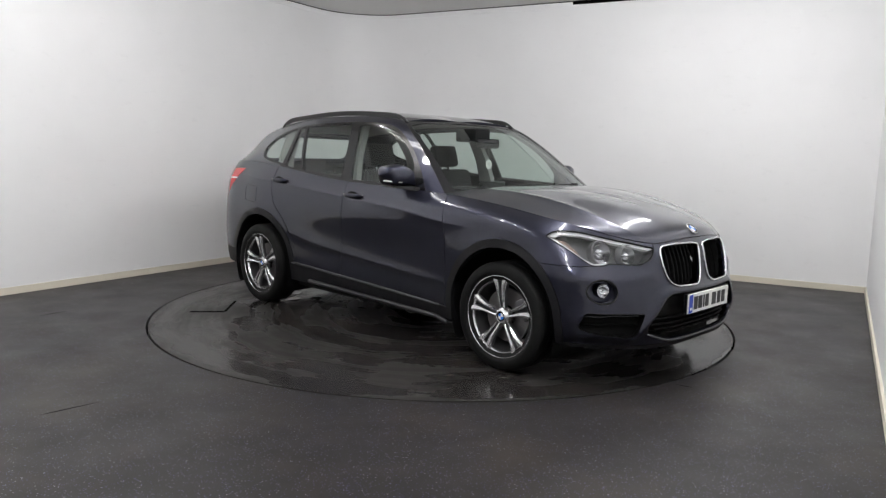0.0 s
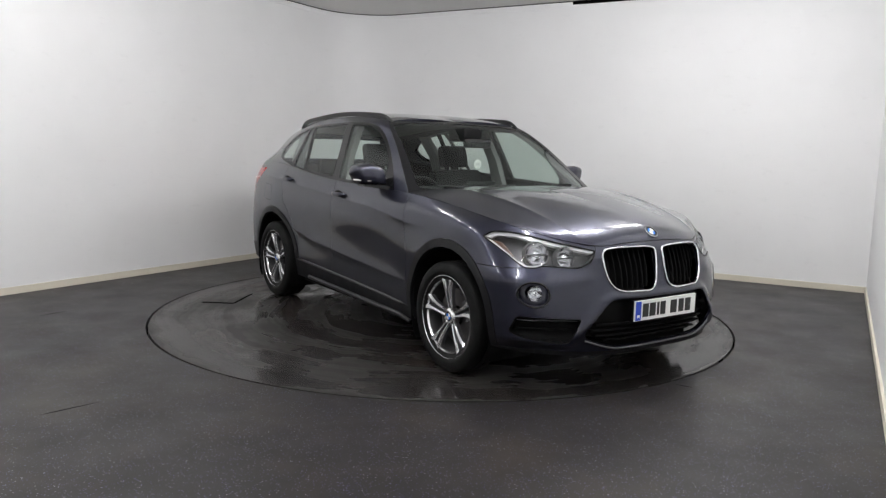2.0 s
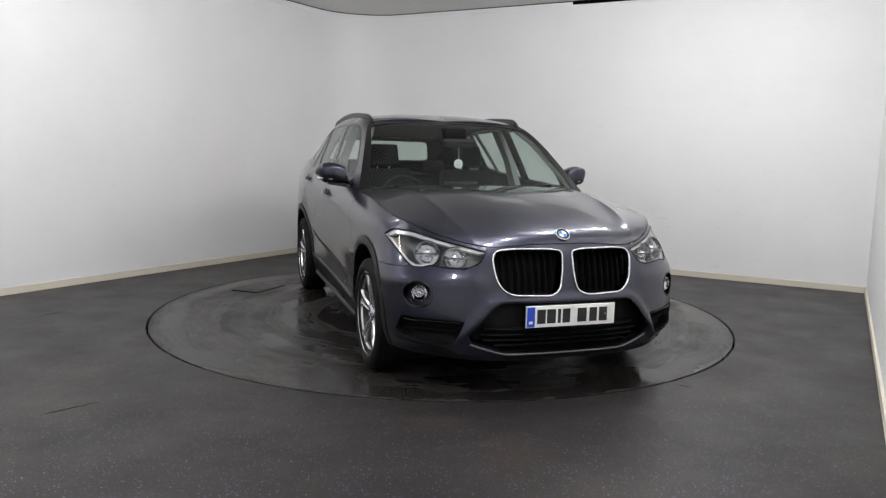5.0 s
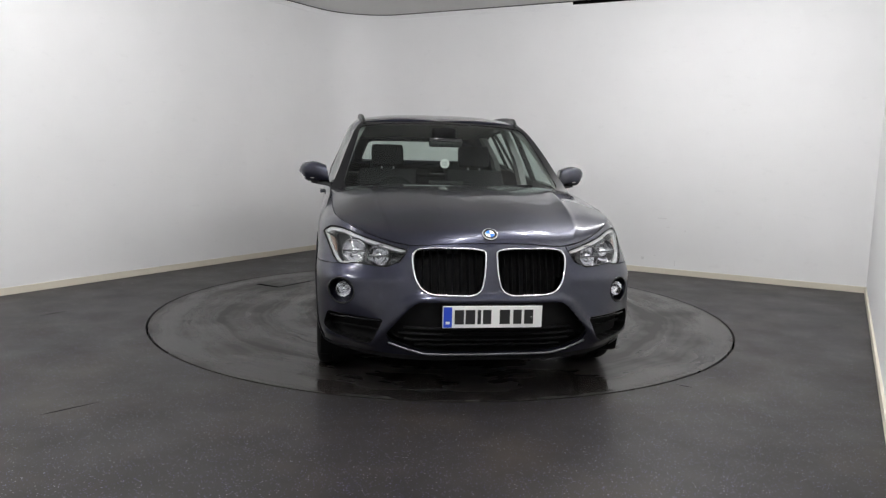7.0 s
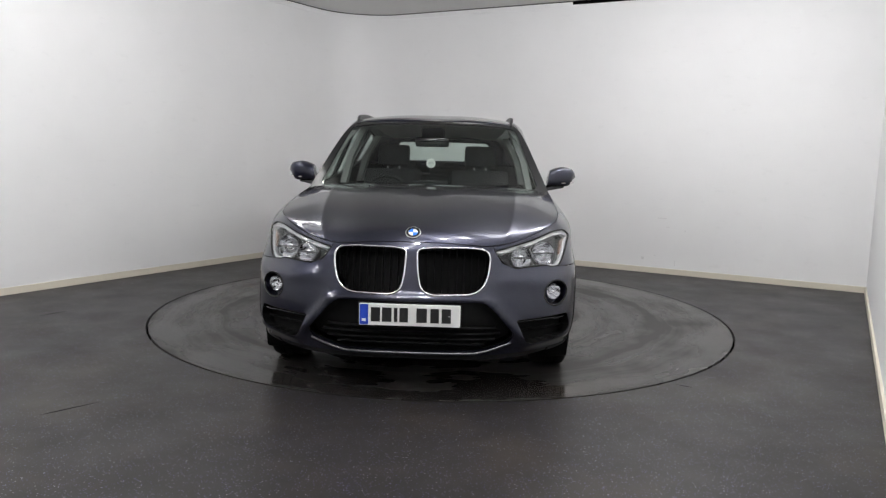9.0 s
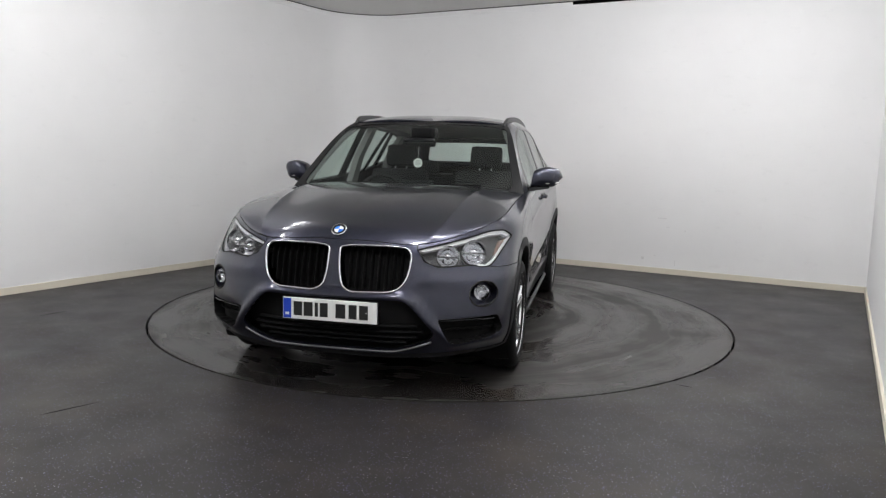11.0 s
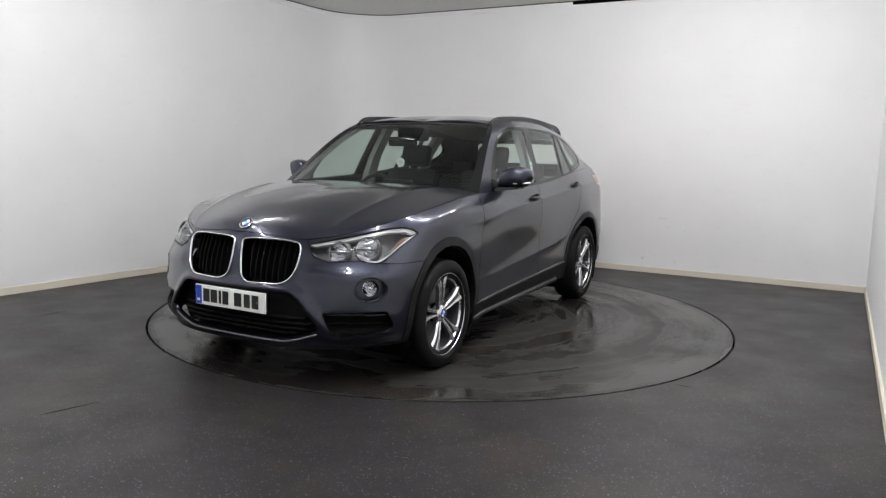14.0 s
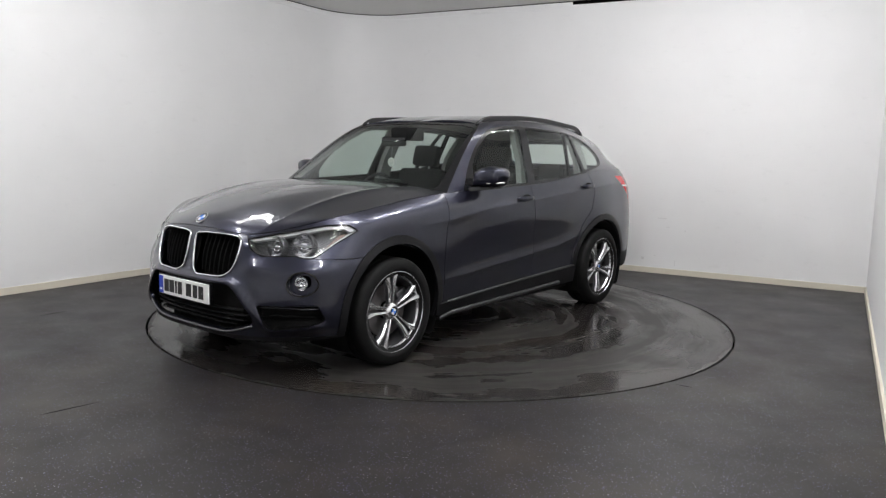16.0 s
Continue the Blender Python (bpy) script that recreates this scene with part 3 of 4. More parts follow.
def ridge_push(g, path, height, width):
    """Raises a rounded ridge along a front-view path on the nose."""
    d = np.full(g.shape[:2], 9.0)
    for (x0, z0), (x1, z1) in zip(path, path[1:]):
        ex, ez = x1 - x0, z1 - z0
        t = np.clip(((g[..., 0] - x0) * ex + (g[..., 2] - z0) * ez) / (ex * ex + ez * ez), 0, 1)
        d = np.minimum(d, np.hypot(g[..., 0] - x0 - t * ex, g[..., 2] - z0 - t * ez))
    push = height * np.exp(-(d / width) ** 2) * (g[..., 1] < -1.7)
    g[..., 1] -= push
    g[..., 0] += push * 0.25 * (g[..., 0] > 0.05)


ridge_push(lower_grid, [(0.0, .552), (.37, .552), (.43, .525), (.565, .365), (.615, .297), (.85, .322)], .017, .026)
ridge_push(lower_grid, [(.50, .645), (.70, .632), (.86, .64)], .008, .04)


def side_crease(g, path, height, above, below):
    """A sharp crease along a side-view path, fading at both ends."""
    ys, zs = [p[0] for p in path], [p[1] for p in path]
    zc = np.interp(g[..., 1], ys, zs)
    d = g[..., 2] - zc
    fade = np.clip((g[..., 1] - ys[0]) / 0.35, 0, 1) * np.clip((ys[-1] - g[..., 1]) / 0.30, 0, 1)
    g[..., 0] += height * fade * np.exp(-np.where(d > 0, d / above, -d / below)) * (g[..., 0] > 0.6)


side_crease(lower_grid, [(-1.15, .845), (-.85, .868), (-.40, .925), (.07, .957), (1.03, 1.030), (1.80, 1.085)], .011, .035, .055)
side_crease(lower_grid, [(-1.0, .470), (-.6, .485), (0, .525), (.6, .575), (1.05, .66)], .012, .09, .03)


def edge_line(y0, y1, n):
    """The lower body's top edge on the side, between two y."""
    row = lower_grid[-1]
    k = np.argsort(row[:, 1])
    ys = np.linspace(y0, y1, n)
    return np.stack([np.interp(ys, row[k, 1], row[k, 0]), ys, np.interp(ys, row[k, 1], row[k, 2])], 1)


# bonnet: front edge, side edge, middle line and rear edge
row = lower_grid[-1]
y_corner, y_cowl = -1.80, -0.80
n_front = int(np.argmax(row[:, 1] > y_corner))
front_edge = row[:n_front + 1]
k = np.concatenate([[0], np.cumsum(np.linalg.norm(np.diff(front_edge, axis=0), axis=1))])
NB = 84
at = np.linspace(0, k[-1], NB)
front_edge = np.stack([np.interp(at, k, front_edge[:, i]) for i in range(3)], 1)
NL = 56
side_edge = edge_line(front_edge[-1, 1], y_cowl, NL)
side_edge[0] = front_edge[-1]
mid_line = curve([tuple(front_edge[0]), (0, -2.096, .874), (0, -2.02, .920), (0, -1.85, .977), (0, -1.55, 1.038), (0, -1.2, 1.078), (0, -.96, 1.090)], NL)
rear_edge = curve([(0, -.96, 1.090), (.35, -.935, 1.089), (.62, -.875, 1.076), tuple(side_edge[-1])], NB)
bonnet_grid = coons(front_edge, rear_edge, mid_line, side_edge)
uu, vv = np.linspace(0, 1, NB)[None, :], np.linspace(0, 1, NL)[:, None]
crown = np.sin(np.pi * uu) * np.sin(np.pi * np.clip(vv * 1.02, 0, 1)) ** 0.8
ridge = np.exp(-np.abs(uu - (0.58 + 0.14 * vv)) / 0.05) * np.sin(np.pi * np.clip(vv * 0.9 + 0.08, 0, 1))
bonnet_grid[:, :, 2] += 0.030 * crown + 0.013 * ridge

# greenhouse: from the belt up over the gutter to the roof's edge; first column is the windscreen pillar's front edge
belt = [tuple(edge_line(y, y, 1)[0]) for y in (-.80, -.60, -.2, .3, .8, 1.2, 1.55, 1.8)]
GREEN = [
    belt + [(.66, 2.01, 1.188), (.42, 2.105, 1.18), (0, 2.13, 1.175)],
    [(.757, -.565, 1.245), (.79, -.42, 1.20), (.812, -.10, 1.215), (.806, .34, 1.235), (.797, .80, 1.26), (.775, 1.20, 1.275), (.735, 1.52, 1.28), (.69, 1.74, 1.28), (.60, 1.945, 1.27), (.38, 2.03, 1.27), (0, 2.055, 1.27)],
    [(.700, -.385, 1.385), (.722, -.27, 1.365), (.745, .0, 1.375), (.742, .37, 1.39), (.732, .80, 1.40), (.710, 1.18, 1.395), (.675, 1.47, 1.38), (.63, 1.67, 1.37), (.56, 1.86, 1.36), (.35, 1.945, 1.36), (0, 1.965, 1.36)],
    [(.646, -.225, 1.487), (.660, -.14, 1.497), (.678, .06, 1.512), (.678, .40, 1.518), (.668, .80, 1.514), (.648, 1.16, 1.492), (.615, 1.43, 1.462), (.58, 1.61, 1.442), (.525, 1.78, 1.43), (.33, 1.86, 1.435), (0, 1.88, 1.44)],
    [(.612, -.155, 1.522), (.620, -.09, 1.536), (.628, .09, 1.556), (.628, .41, 1.566), (.618, .80, 1.562), (.598, 1.15, 1.538), (.570, 1.41, 1.505), (.54, 1.58, 1.482), (.49, 1.72, 1.465), (.31, 1.79, 1.472), (0, 1.81, 1.478)],
]
green_grid = surface(GREEN, 150, 44, False, True)
gr = green_grid[-1]
pillar = green_grid[:, 0]
NR = 36
# roof between the windscreen header, the roof's edge and the tail
header = curve([(0, -.115, 1.546), (.25, -.122, 1.542), (.45, -.136, 1.534), tuple(gr[0])], NR)
roof_mid_n = 60
i_tail = int(np.argmax(gr[:, 0] < 0.505))
roof_edge = gr[:i_tail + 1]
k = np.concatenate([[0], np.cumsum(np.linalg.norm(np.diff(roof_edge, axis=0), axis=1))])
roof_edge = np.stack([np.interp(np.linspace(0, k[-1], roof_mid_n), k, roof_edge[:, i]) for i in range(3)], 1)
tail_edge = gr[i_tail:][::-1]
k = np.concatenate([[0], np.cumsum(np.linalg.norm(np.diff(tail_edge, axis=0), axis=1))])
tail_edge = np.stack([np.interp(np.linspace(0, k[-1], NR), k, tail_edge[:, i]) for i in range(3)], 1)
roof_mid = curve([(0, -.115, 1.546), (0, .15, 1.595), (0, .5, 1.616), (0, .9, 1.610), (0, 1.3, 1.578), (0, 1.6, 1.530), tuple(tail_edge[0])], roof_mid_n)
roof_grid = coons(header, tail_edge, roof_mid, roof_edge)
roof_grid[:, :, 2] += 0.013 * np.sin(np.pi * np.linspace(0, 1, NR))[None, :]
# windscreen between the cowl, the pillars and the header
cowl = curve([(0, -.99, 1.035), (.35, -.965, 1.038), (.62, -.895, 1.040), tuple(pillar[0])], NR)
screen_mid = curve([(0, -.99, 1.035), (0, -.70, 1.235), (0, -.38, 1.42), (0, -.115, 1.546)], len(pillar))
screen_grid = coons(cowl, header, screen_mid, pillar)

# ---- cutting the surfaces into panels ----
R_SHELL, R_CLAD, R_ARCH, R_LAMP, R_KIDNEY, R_CENTRE, R_INTAKE, R_FOG, R_DOOR_F, R_DOOR_R, R_BUMPER, R_TAIL, R_FUEL = range(13)
on_front = lambda c: c.y < -1.36 and c.x < 0.9
on_side = lambda c: abs(c.y) < 1.95 and c.x > 0.6

low = grid_bm(lower_grid)
low.faces.layers.int.new("region")

KIDNEY = rounded([(.028, .800), (.10, .811), (.30, .811), (.385, .801), (.410, .772), (.406, .705), (.393, .645), (.364, .600), (.315, .575), (.10, .570), (.052, .598), (.034, .68)], [.02, .03, .04, .02, .02, .03, .03, .03, .04, .035, .03, .04])
LAMP_OUT = rounded([(.432, .797), (.640, .846), (.770, .886), (.838, .886), (.876, .852), (.815, .730), (.792, .704), (.742, .706), (.720, .716), (.545, .706), (.475, .735)], [.012, .05, .03, .02, .008, .05, .02, .01, .01, .04, .05])
CENTRE = rounded([(-.02, .536), (.385, .536), (.430, .500), (.545, .365), (.525, .325), (.370, .276), (-.02, .268)], [0, .05, .06, .04, .03, .05, 0])
INTAKE = rounded([(.560, .436), (.846, .447), (.872, .360), (.820, .330), (.655, .302), (.618, .312)], [.012, .012, .04, .04, .03, .03])

carve(low, [(-.02, -.5), (.95, -.5), (.95, .70), (.842, .70), (.795, .704), (.742, .706), (.720, .716), (.545, .706), (.475, .735), (.432, .797), (.424, .835), (-.02, .88), (-.02, .5)], FRONT, R_BUMPER, lambda c: c.y < -1.63)
carve(low, [(-2.5, .05), (-2.5, .268), (-1.5, .300), (-.80, .318), (0, .352), (.99, .395), (1.6, .42), (2.5, .44), (2.5, .05)], SIDE, R_CLAD, lambda c: c.y > -1.64)
carve(low, [(-.02, .05), (1, .05), (1, .268), (.64, .254), (.37, .248), (-.02, .244)], FRONT, R_CLAD, lambda c: c.y < -1.63)
carve(low, [(-.855, .318), (-.868, .6), (-.862, .80), (-.842, .93), (-.82, 1.10), (.165, 1.20), (.180, 1.06), (.215, .80), (.280, .36), (.27, .352)], SIDE, R_DOOR_F, on_side)
carve(low, [(.280, .352), (.215, .80), (.180, 1.06), (.165, 1.25), (1.10, 1.25), (1.135, 1.10), (1.15, 1.0), (1.11, .86), (.97, .72), (.885, .56), (.845, .385)], SIDE, R_DOOR_R, on_side)
carve(low, rounded([(1.375, .985), (1.565, .995), (1.575, .86), (1.385, .85)], .03), SIDE, R_FUEL, on_side)
for axle in (AXLE_F, AXLE_R):
    carve(low, circle(axle, HUB_Z + .012, .460, 64), SIDE, R_CLAD, lambda c: c.x > 0.7)
    carve(low, circle(axle, HUB_Z + .012, .410, 64), SIDE, R_ARCH, lambda c: c.x > 0.7)
carve(low, LAMP_OUT, FRONT, R_LAMP, on_front)
carve(low, KIDNEY, FRONT, R_KIDNEY, on_front)
carve(low, CENTRE, FRONT, R_CENTRE, on_front)
carve(low, INTAKE, FRONT, R_INTAKE, on_front)
carve(low, circle(.776, .566, .067, 32), FRONT, R_FOG, on_front)
carve(low, rounded([(1.665, 1.132), (2.3, 1.12), (2.3, .88), (1.95, .862), (1.865, .965)], [.02, 0, 0, .02, .05]), SIDE, R_TAIL, lambda c: c.x > 0.3 and c.y > 1.5)
low.verts.index_update()

G_PAINT, G_FRAME, G_FRONT, G_REAR, G_FIXED, G_QUARTER, G_BACK = 30, 31, 32, 33, 34, 35, 36
green = grid_bm(green_grid)
layer = green.faces.layers.int.new("region")
for f in green.faces:
    f[layer] = G_PAINT
DLO = rounded([(-.665, 1.0), (.17, 1.0), (.80, 1.0), (1.085, 1.10), (1.10, 1.172), (1.33, 1.203), (1.475, 1.235), (1.53, 1.315), (1.43, 1.400), (1.22, 1.468), (.95, 1.505), (.35, 1.523), (.0, 1.513), (-.16, 1.475), (-.33, 1.370), (-.50, 1.215)], [0, 0, 0, 0, .02, .05, .06, .06, .08, .1, .1, .1, .1, .08, .1, .1])
carve(green, DLO, SIDE, G_FRAME, on_side)
carve(green, rounded([(-.500, 1.072), (.150, 1.098), (.245, 1.500), (.02, 1.497), (-.14, 1.460), (-.30, 1.360), (-.44, 1.235)], [.03, .01, .01, .08, .08, .08, .08]), SIDE, G_FRONT, on_side)
carve(green, rounded([(.255, 1.107), (.775, 1.142), (.945, 1.490), (.345, 1.508)], .012), SIDE, G_REAR, on_side)
carve(green, rounded([(.805, 1.145), (1.030, 1.172), (1.045, 1.478), (.975, 1.487)], .012), SIDE, G_FIXED, on_side)
carve(green, rounded([(1.085, 1.186), (1.300, 1.215), (1.455, 1.248), (1.505, 1.312), (1.415, 1.385), (1.22, 1.450), (1.082, 1.473)], [.015, .04, .05, .05, .06, .06, .015]), SIDE, G_QUARTER, on_side)
carve(green, rounded([(-.02, 1.215), (.55, 1.215), (.47, 1.43), (-.02, 1.435)], [0, .06, .05, 0]), FRONT, G_BACK, lambda c: c.y > 1.78 and c.x < 0.6)
green.verts.index_update()

S_GLASS, S_BAND = 41, 40
screen = grid_bm(screen_grid)
layer = screen.faces.layers.int.new("region")
for j, f in enumerate(screen.faces):
    f[layer] = S_BAND
carve(screen, rounded([(-.02, 1.065), (.765, 1.065), (.622, 1.490), (.45, 1.516), (-.02, 1.528)], [0, .05, .03, .1, 0]), FRONT, S_GLASS)
screen.verts.index_update()

car = tagged(new("car"), "dark blue-grey metallic compact suv with black roof rails", "car")


def both(name, bm, material, label="", gap=0.002, depth=0.014, smooth=True, angle=40, edge=True):
    """The panel and its mirror image as two parts."""
    out = []
    other = mirrored(bm)
    for b in (bm, other):
        if edge:
            edged(b, gap, depth)
        out.append(part(name, b, material, car, label, smooth, angle))
    return out


def whole(name, bm, material, label="", gap=0.002, depth=0.014, angle=40):
    mirrored(bm, True)
    edged(bm, gap, depth)
    return part(name, bm, material, car, label, True, angle)


def half_of(bm, regions, keep=lambda c: True):
    b = bm.copy()
    layer = b.faces.layers.int["region"]
    bmesh.ops.delete(b, geom=[f for f in b.faces if f[layer] not in regions or not keep(f.calc_center_median())], context="FACES")
    b.normal_update()
    return b


# painted panels
whole("front_bumper", half_of(low, {R_BUMPER}), PAINT, "painted bumper with cut-out air intakes")
both("front_wing", half_of(low, {R_SHELL}, lambda c: c.y < -.8), PAINT)
flank = lambda c: c.y > .2 and c.y < 1.93 and c.x > .6
part("rear_wing", edged(half_of(low, {R_SHELL, R_FUEL}, flank)), PAINT, car, "", True, 40)
part("rear_wing", edged(mirrored(half_of(low, {R_SHELL}, flank))), PAINT, car, "", True, 40)
whole("rear_bumper", half_of(low, {R_SHELL}, lambda c: c.y >= 1.93 or (c.y > 0 and c.x <= .6)), PAINT)
part("fuel_flap", edged(mirrored(half_of(low, {R_FUEL}))), PAINT, car, "", True, 40)
doors_f = both("front_door", half_of(low, {R_DOOR_F}), PAINT)
doors_r = both("rear_door", half_of(low, {R_DOOR_R}), PAINT)
both("wheel_arch_cladding", offset(half_of(low, {R_CLAD}, lambda c: c.y > -1.95 and c.y < 1.95), 0.005), CLADDING, "black plastic arch and sill cladding", 0.0, 0.03)
whole("front_skirt", half_of(low, {R_CLAD}, lambda c: c.y <= -1.95), CLADDING, "black plastic lower skirt", 0.0, 0.03)
whole("rear_skirt", half_of(low, {R_CLAD}, lambda c: c.y >= 1.95), CLADDING, "black plastic lower skirt", 0.0, 0.03)
tail = both("tail_lamp", half_of(low, {R_TAIL}), RED_LENS, "red wrap-round tail lamp")
bonnet_bm = grid_bm(bonnet_grid)
whole("bonnet", bonnet_bm, PAINT, "painted bonnet with two raised creases", 0.0025, 0.02)
roof_bm = grid_bm(roof_grid)
whole("roof", roof_bm, PAINT, "", 0.0, 0.03)
both("body_side_frame", half_of(green, {G_PAINT}, lambda c: c.y < 1.75 or c.x > .62), PAINT, "painted pillars and cant rail", 0.0005, 0.03)
whole("tailgate", half_of(green, {G_PAINT}, lambda c: not (c.y < 1.75 or c.x > .62)), PAINT, "", 0.001, 0.03)
both("window_frame", half_of(green, {G_FRAME}), GLOSS_BLACK, "gloss black window surround and pillars", 0.0, 0.02)
for name, reg, mat in (("front_window", G_FRONT, GLASS), ("rear_window", G_REAR, PRIVACY), ("fixed_window", G_FIXED, PRIVACY), ("quarter_window", G_QUARTER, PRIVACY)):
    for ob in both(name, offset(half_of(green, {reg}), -0.003), mat, "tinted glass pane", edge=False):
        ob.visible_shadow = False
back = half_of(green, {G_BACK})
mirrored(back, True)
ob = part("back_window", offset(back, -0.003), PRIVACY, car, "tinted glass pane", True)
ob.visible_shadow = False
wind = half_of(screen, {S_GLASS})
mirrored(wind, True)
ob = part("windscreen", offset(wind, -0.002), GLASS, car, "greenish laminated windscreen", True)
ob.visible_shadow = False
whole("windscreen_surround", half_of(screen, {S_BAND}), GLOSS_BLACK, "black ceramic band round the windscreen", 0.0, 0.01)

# black backing added under the panels: darkens the shut lines, stops light leaks
liner = offset(half_of(low, {R_SHELL, R_BUMPER, R_DOOR_F, R_DOOR_R, R_FUEL, R_TAIL}, lambda c: not (c.y < -1.5 and c.z > .56)), -0.024)
mirrored(liner, True)
part("shut_line_backing", liner, MATT_BLACK, car, "added black backing that keeps the shut lines dark", True)
inner_bonnet = grid_bm(bonnet_grid)
offset(inner_bonnet, -0.022)
mirrored(inner_bonnet, True)
part("bonnet_backing", inner_bonnet, MATT_BLACK, car, "", True)

# ---- wheels ----
def tyre_bm():
    w, r = 0.112, 0.334
    prof = [(-.085, .222), (-.105, .235), (-w, .27), (-.108, .305), (-.095, .325), (-.080, .333), (-.05, r), (-.03, r), (-.028, r - .007), (-.022, r - .007), (-.02, r), (.02, r), (.022, r - .007), (.028, r - .007), (.03, r), (.05, r), (.080, .333), (.095, .325), (.104, .310), (w, .275), (.110, .268), (.106, .258), (.098, .250), (.085, .222), (-.085, .222)]
    return lathe(prof, 80)


def rim_bm():
    return lathe([(.093, .254), (.099, .253), (.100, .249), (.094, .246), (.075, .236), (.03, .214), (-.06, .208), (-.09, .225), (-.09, .205), (-.06, .198), (.03, .203), (.07, .214), (.085, .222), (.093, .254)], 80)


def spoke_bm(a0, lean):
    """One blade of a twin spoke, from hub to rim, with a raised middle face."""
    secs = []
    for i in range(9):
        t = i / 8
        r = 0.042 + t * 0.202
        spread = radians(lean * (13.5 - 5.0 * math.sin(math.pi * t) - 2.0 * t))
        ang = a0 + spread
        half = 0.0068 + 0.0068 * t + 0.010 * t ** 3
        x = 0.066 + 0.024 * math.sin(t * math.pi * 0.55)
        d = Vector((0, math.cos(ang), math.sin(ang)))
        s = Vector((0, -math.sin(ang), math.cos(ang))) * lean
        c = d * r
        pts = [c + s * half + Vector((x - .011, 0, 0)), c + s * half * .25 + Vector((x, 0, 0)), c - s * half * .85 + Vector((x - .003, 0, 0)), c - s * half + Vector((x - .008, 0, 0)), c - s * half * 1.1 + Vector((x - .035, 0, 0)), c + s * half * 1.1 + Vector((x - .035, 0, 0))]
        secs.append(pts)
    return loft(secs)


def badge_parts(parent, r, at, name="badge"):
    """A round badge: chrome rim, black ring, quartered blue and white middle."""
    base = part(name, lathe([(-.004, 0.0001), (-.004, r), (.001, r), (.003, r * .95), (.003, r * .90), (.0015, r * .89), (.0015, .0001)], 40), CHROME, parent, "round enamel badge with a chrome rim", True, 30, at)
    ring = lathe([(.0018, r * .62), (.0022, r * .62), (.0022, r * .88), (.0018, r * .88)], 40)
    part("ring", ring, GLOSS_BLACK, base)
    for q in range(4):
        bm = bmesh.new()
        vs = [bm.verts.new((.0024, 0, 0))] + [bm.verts.new((.0024, r * .60 * math.cos(math.pi / 2 * (q + i / 8)), r * .60 * math.sin(math.pi / 2 * (q + i / 8)))) for i in range(9)]
        bm.faces.new(vs)
        part("quarter", bm, BADGE_BLUE if q % 2 else WHITE_LENS, base)
    return base


def wheel(side, y, phase):
    """A wheel with its local +x pointing outwards."""
    hub = part("wheel", rim_bm(), ALLOY, car, "twin five-spoke alloy wheel with a low tyre", True, 30, pose(side * (HUB_X - .105), y, HUB_Z, 0, 0, 0 if side > 0 else 180) @ pose(0, 0, 0, phase, 0, 0))
    part("tyre", tyre_bm(), RUBBER, hub, "black rubber tyre", True, 35)
    part("barrel", lathe([(-.09, .195), (-.06, .195), (.03, .1995), (.072, .212), (.074, .2125), (.03, .2005), (-.09, .196)], 60), BARREL, hub, "", True)
    for i in range(5):
        for lean in (-1, 1):
            sp = part("spoke", spoke_bm(math.pi / 2 + 2 * math.pi * i / 5, lean), [ALLOY, ALLOY_DARK], hub, "", True, 25)
            for p in sp.data.polygons:
                if p.normal.x < 0.35:
                    p.material_index = 1
    part("hub_cap", lathe([(.03, .0001), (.03, .056), (.064, .052), (.073, .043), (.076, .036), (.0745, .034), (.0745, .0001)], 48), ALLOY, hub, "", True, 30)
    badge_parts(hub, .033, pose(.0755, 0, 0), "wheel_badge")
    for i in range(5):
        a = 2 * math.pi * (i + .5) / 5 + math.pi / 2
        part("wheel_bolt", lathe([(.05, .0001), (.05, .011), (.071, .011), (.071, .007), (.064, .006), (.064, .0001)], 14), BRAKE, hub, "", True, 30, pose(0, .052 * math.cos(a), .052 * math.sin(a)))
    part("brake_disc", lathe([(.0, .06), (.012, .06), (.012, .165), (.0, .165), (.0, .06)], 48), BRAKE, hub, "grey steel brake disc", True, 30)
    cal = bmesh.new()
    box(cal, -.03, .035, .10, .19, -.06, .06, bevel=.012)
    part("brake_caliper", cal, ALLOY_DARK, hub, "", True, 30, pose(0, 0, 0, 25 - phase, 0, 0))
    part("valve", tube([(.085, .214, 0), (.095, .195, 0)], .004, 8), GLOSS_BLACK, hub, "", True)
    return hub


wheel(1, AXLE_F, 8)
wheel(1, AXLE_R, 34)
wheel(-1, AXLE_F, 3)
wheel(-1, AXLE_R, 10)


def wheel_well(side, y):
    """The dark liner over a wheel."""
    bm = bmesh.new()
    rows = []
    n = 30
    for x, r in ((.885, .411), (.80, .422), (.55, .422), (.50, .0)):
        rows.append([bm.verts.new((side * x, y + r * math.cos(radians(-35 + 250 * i / n)), HUB_Z + max(-.2, r * math.sin(radians(-35 + 250 * i / n))))) for i in range(n + 1)])
    for p, q in zip(rows, rows[1:]):
        for i in range(n):
            bm.faces.new((p[i], p[i + 1], q[i + 1], q[i]))
    bmesh.ops.recalc_face_normals(bm, faces=bm.faces[:])
    part("wheel_arch_liner", bm, MATT_BLACK, car, "", True)


for y in (AXLE_F, AXLE_R):
    for side in (-1, 1):
        wheel_well(side, y)

# underside
bm = bmesh.new()
merge(bm, plan_prism([(-.45, -2.02), (.45, -2.02), (.66, -1.85), (.70, -1.0), (.80, -.9), (.80, .9), (.70, 1.0), (.68, 1.85), (.5, 2.02), (-.5, 2.02), (-.68, 1.85), (-.70, 1.0), (-.80, .9), (-.80, -.9), (-.70, -1.0), (-.66, -1.85)], .20, .26))
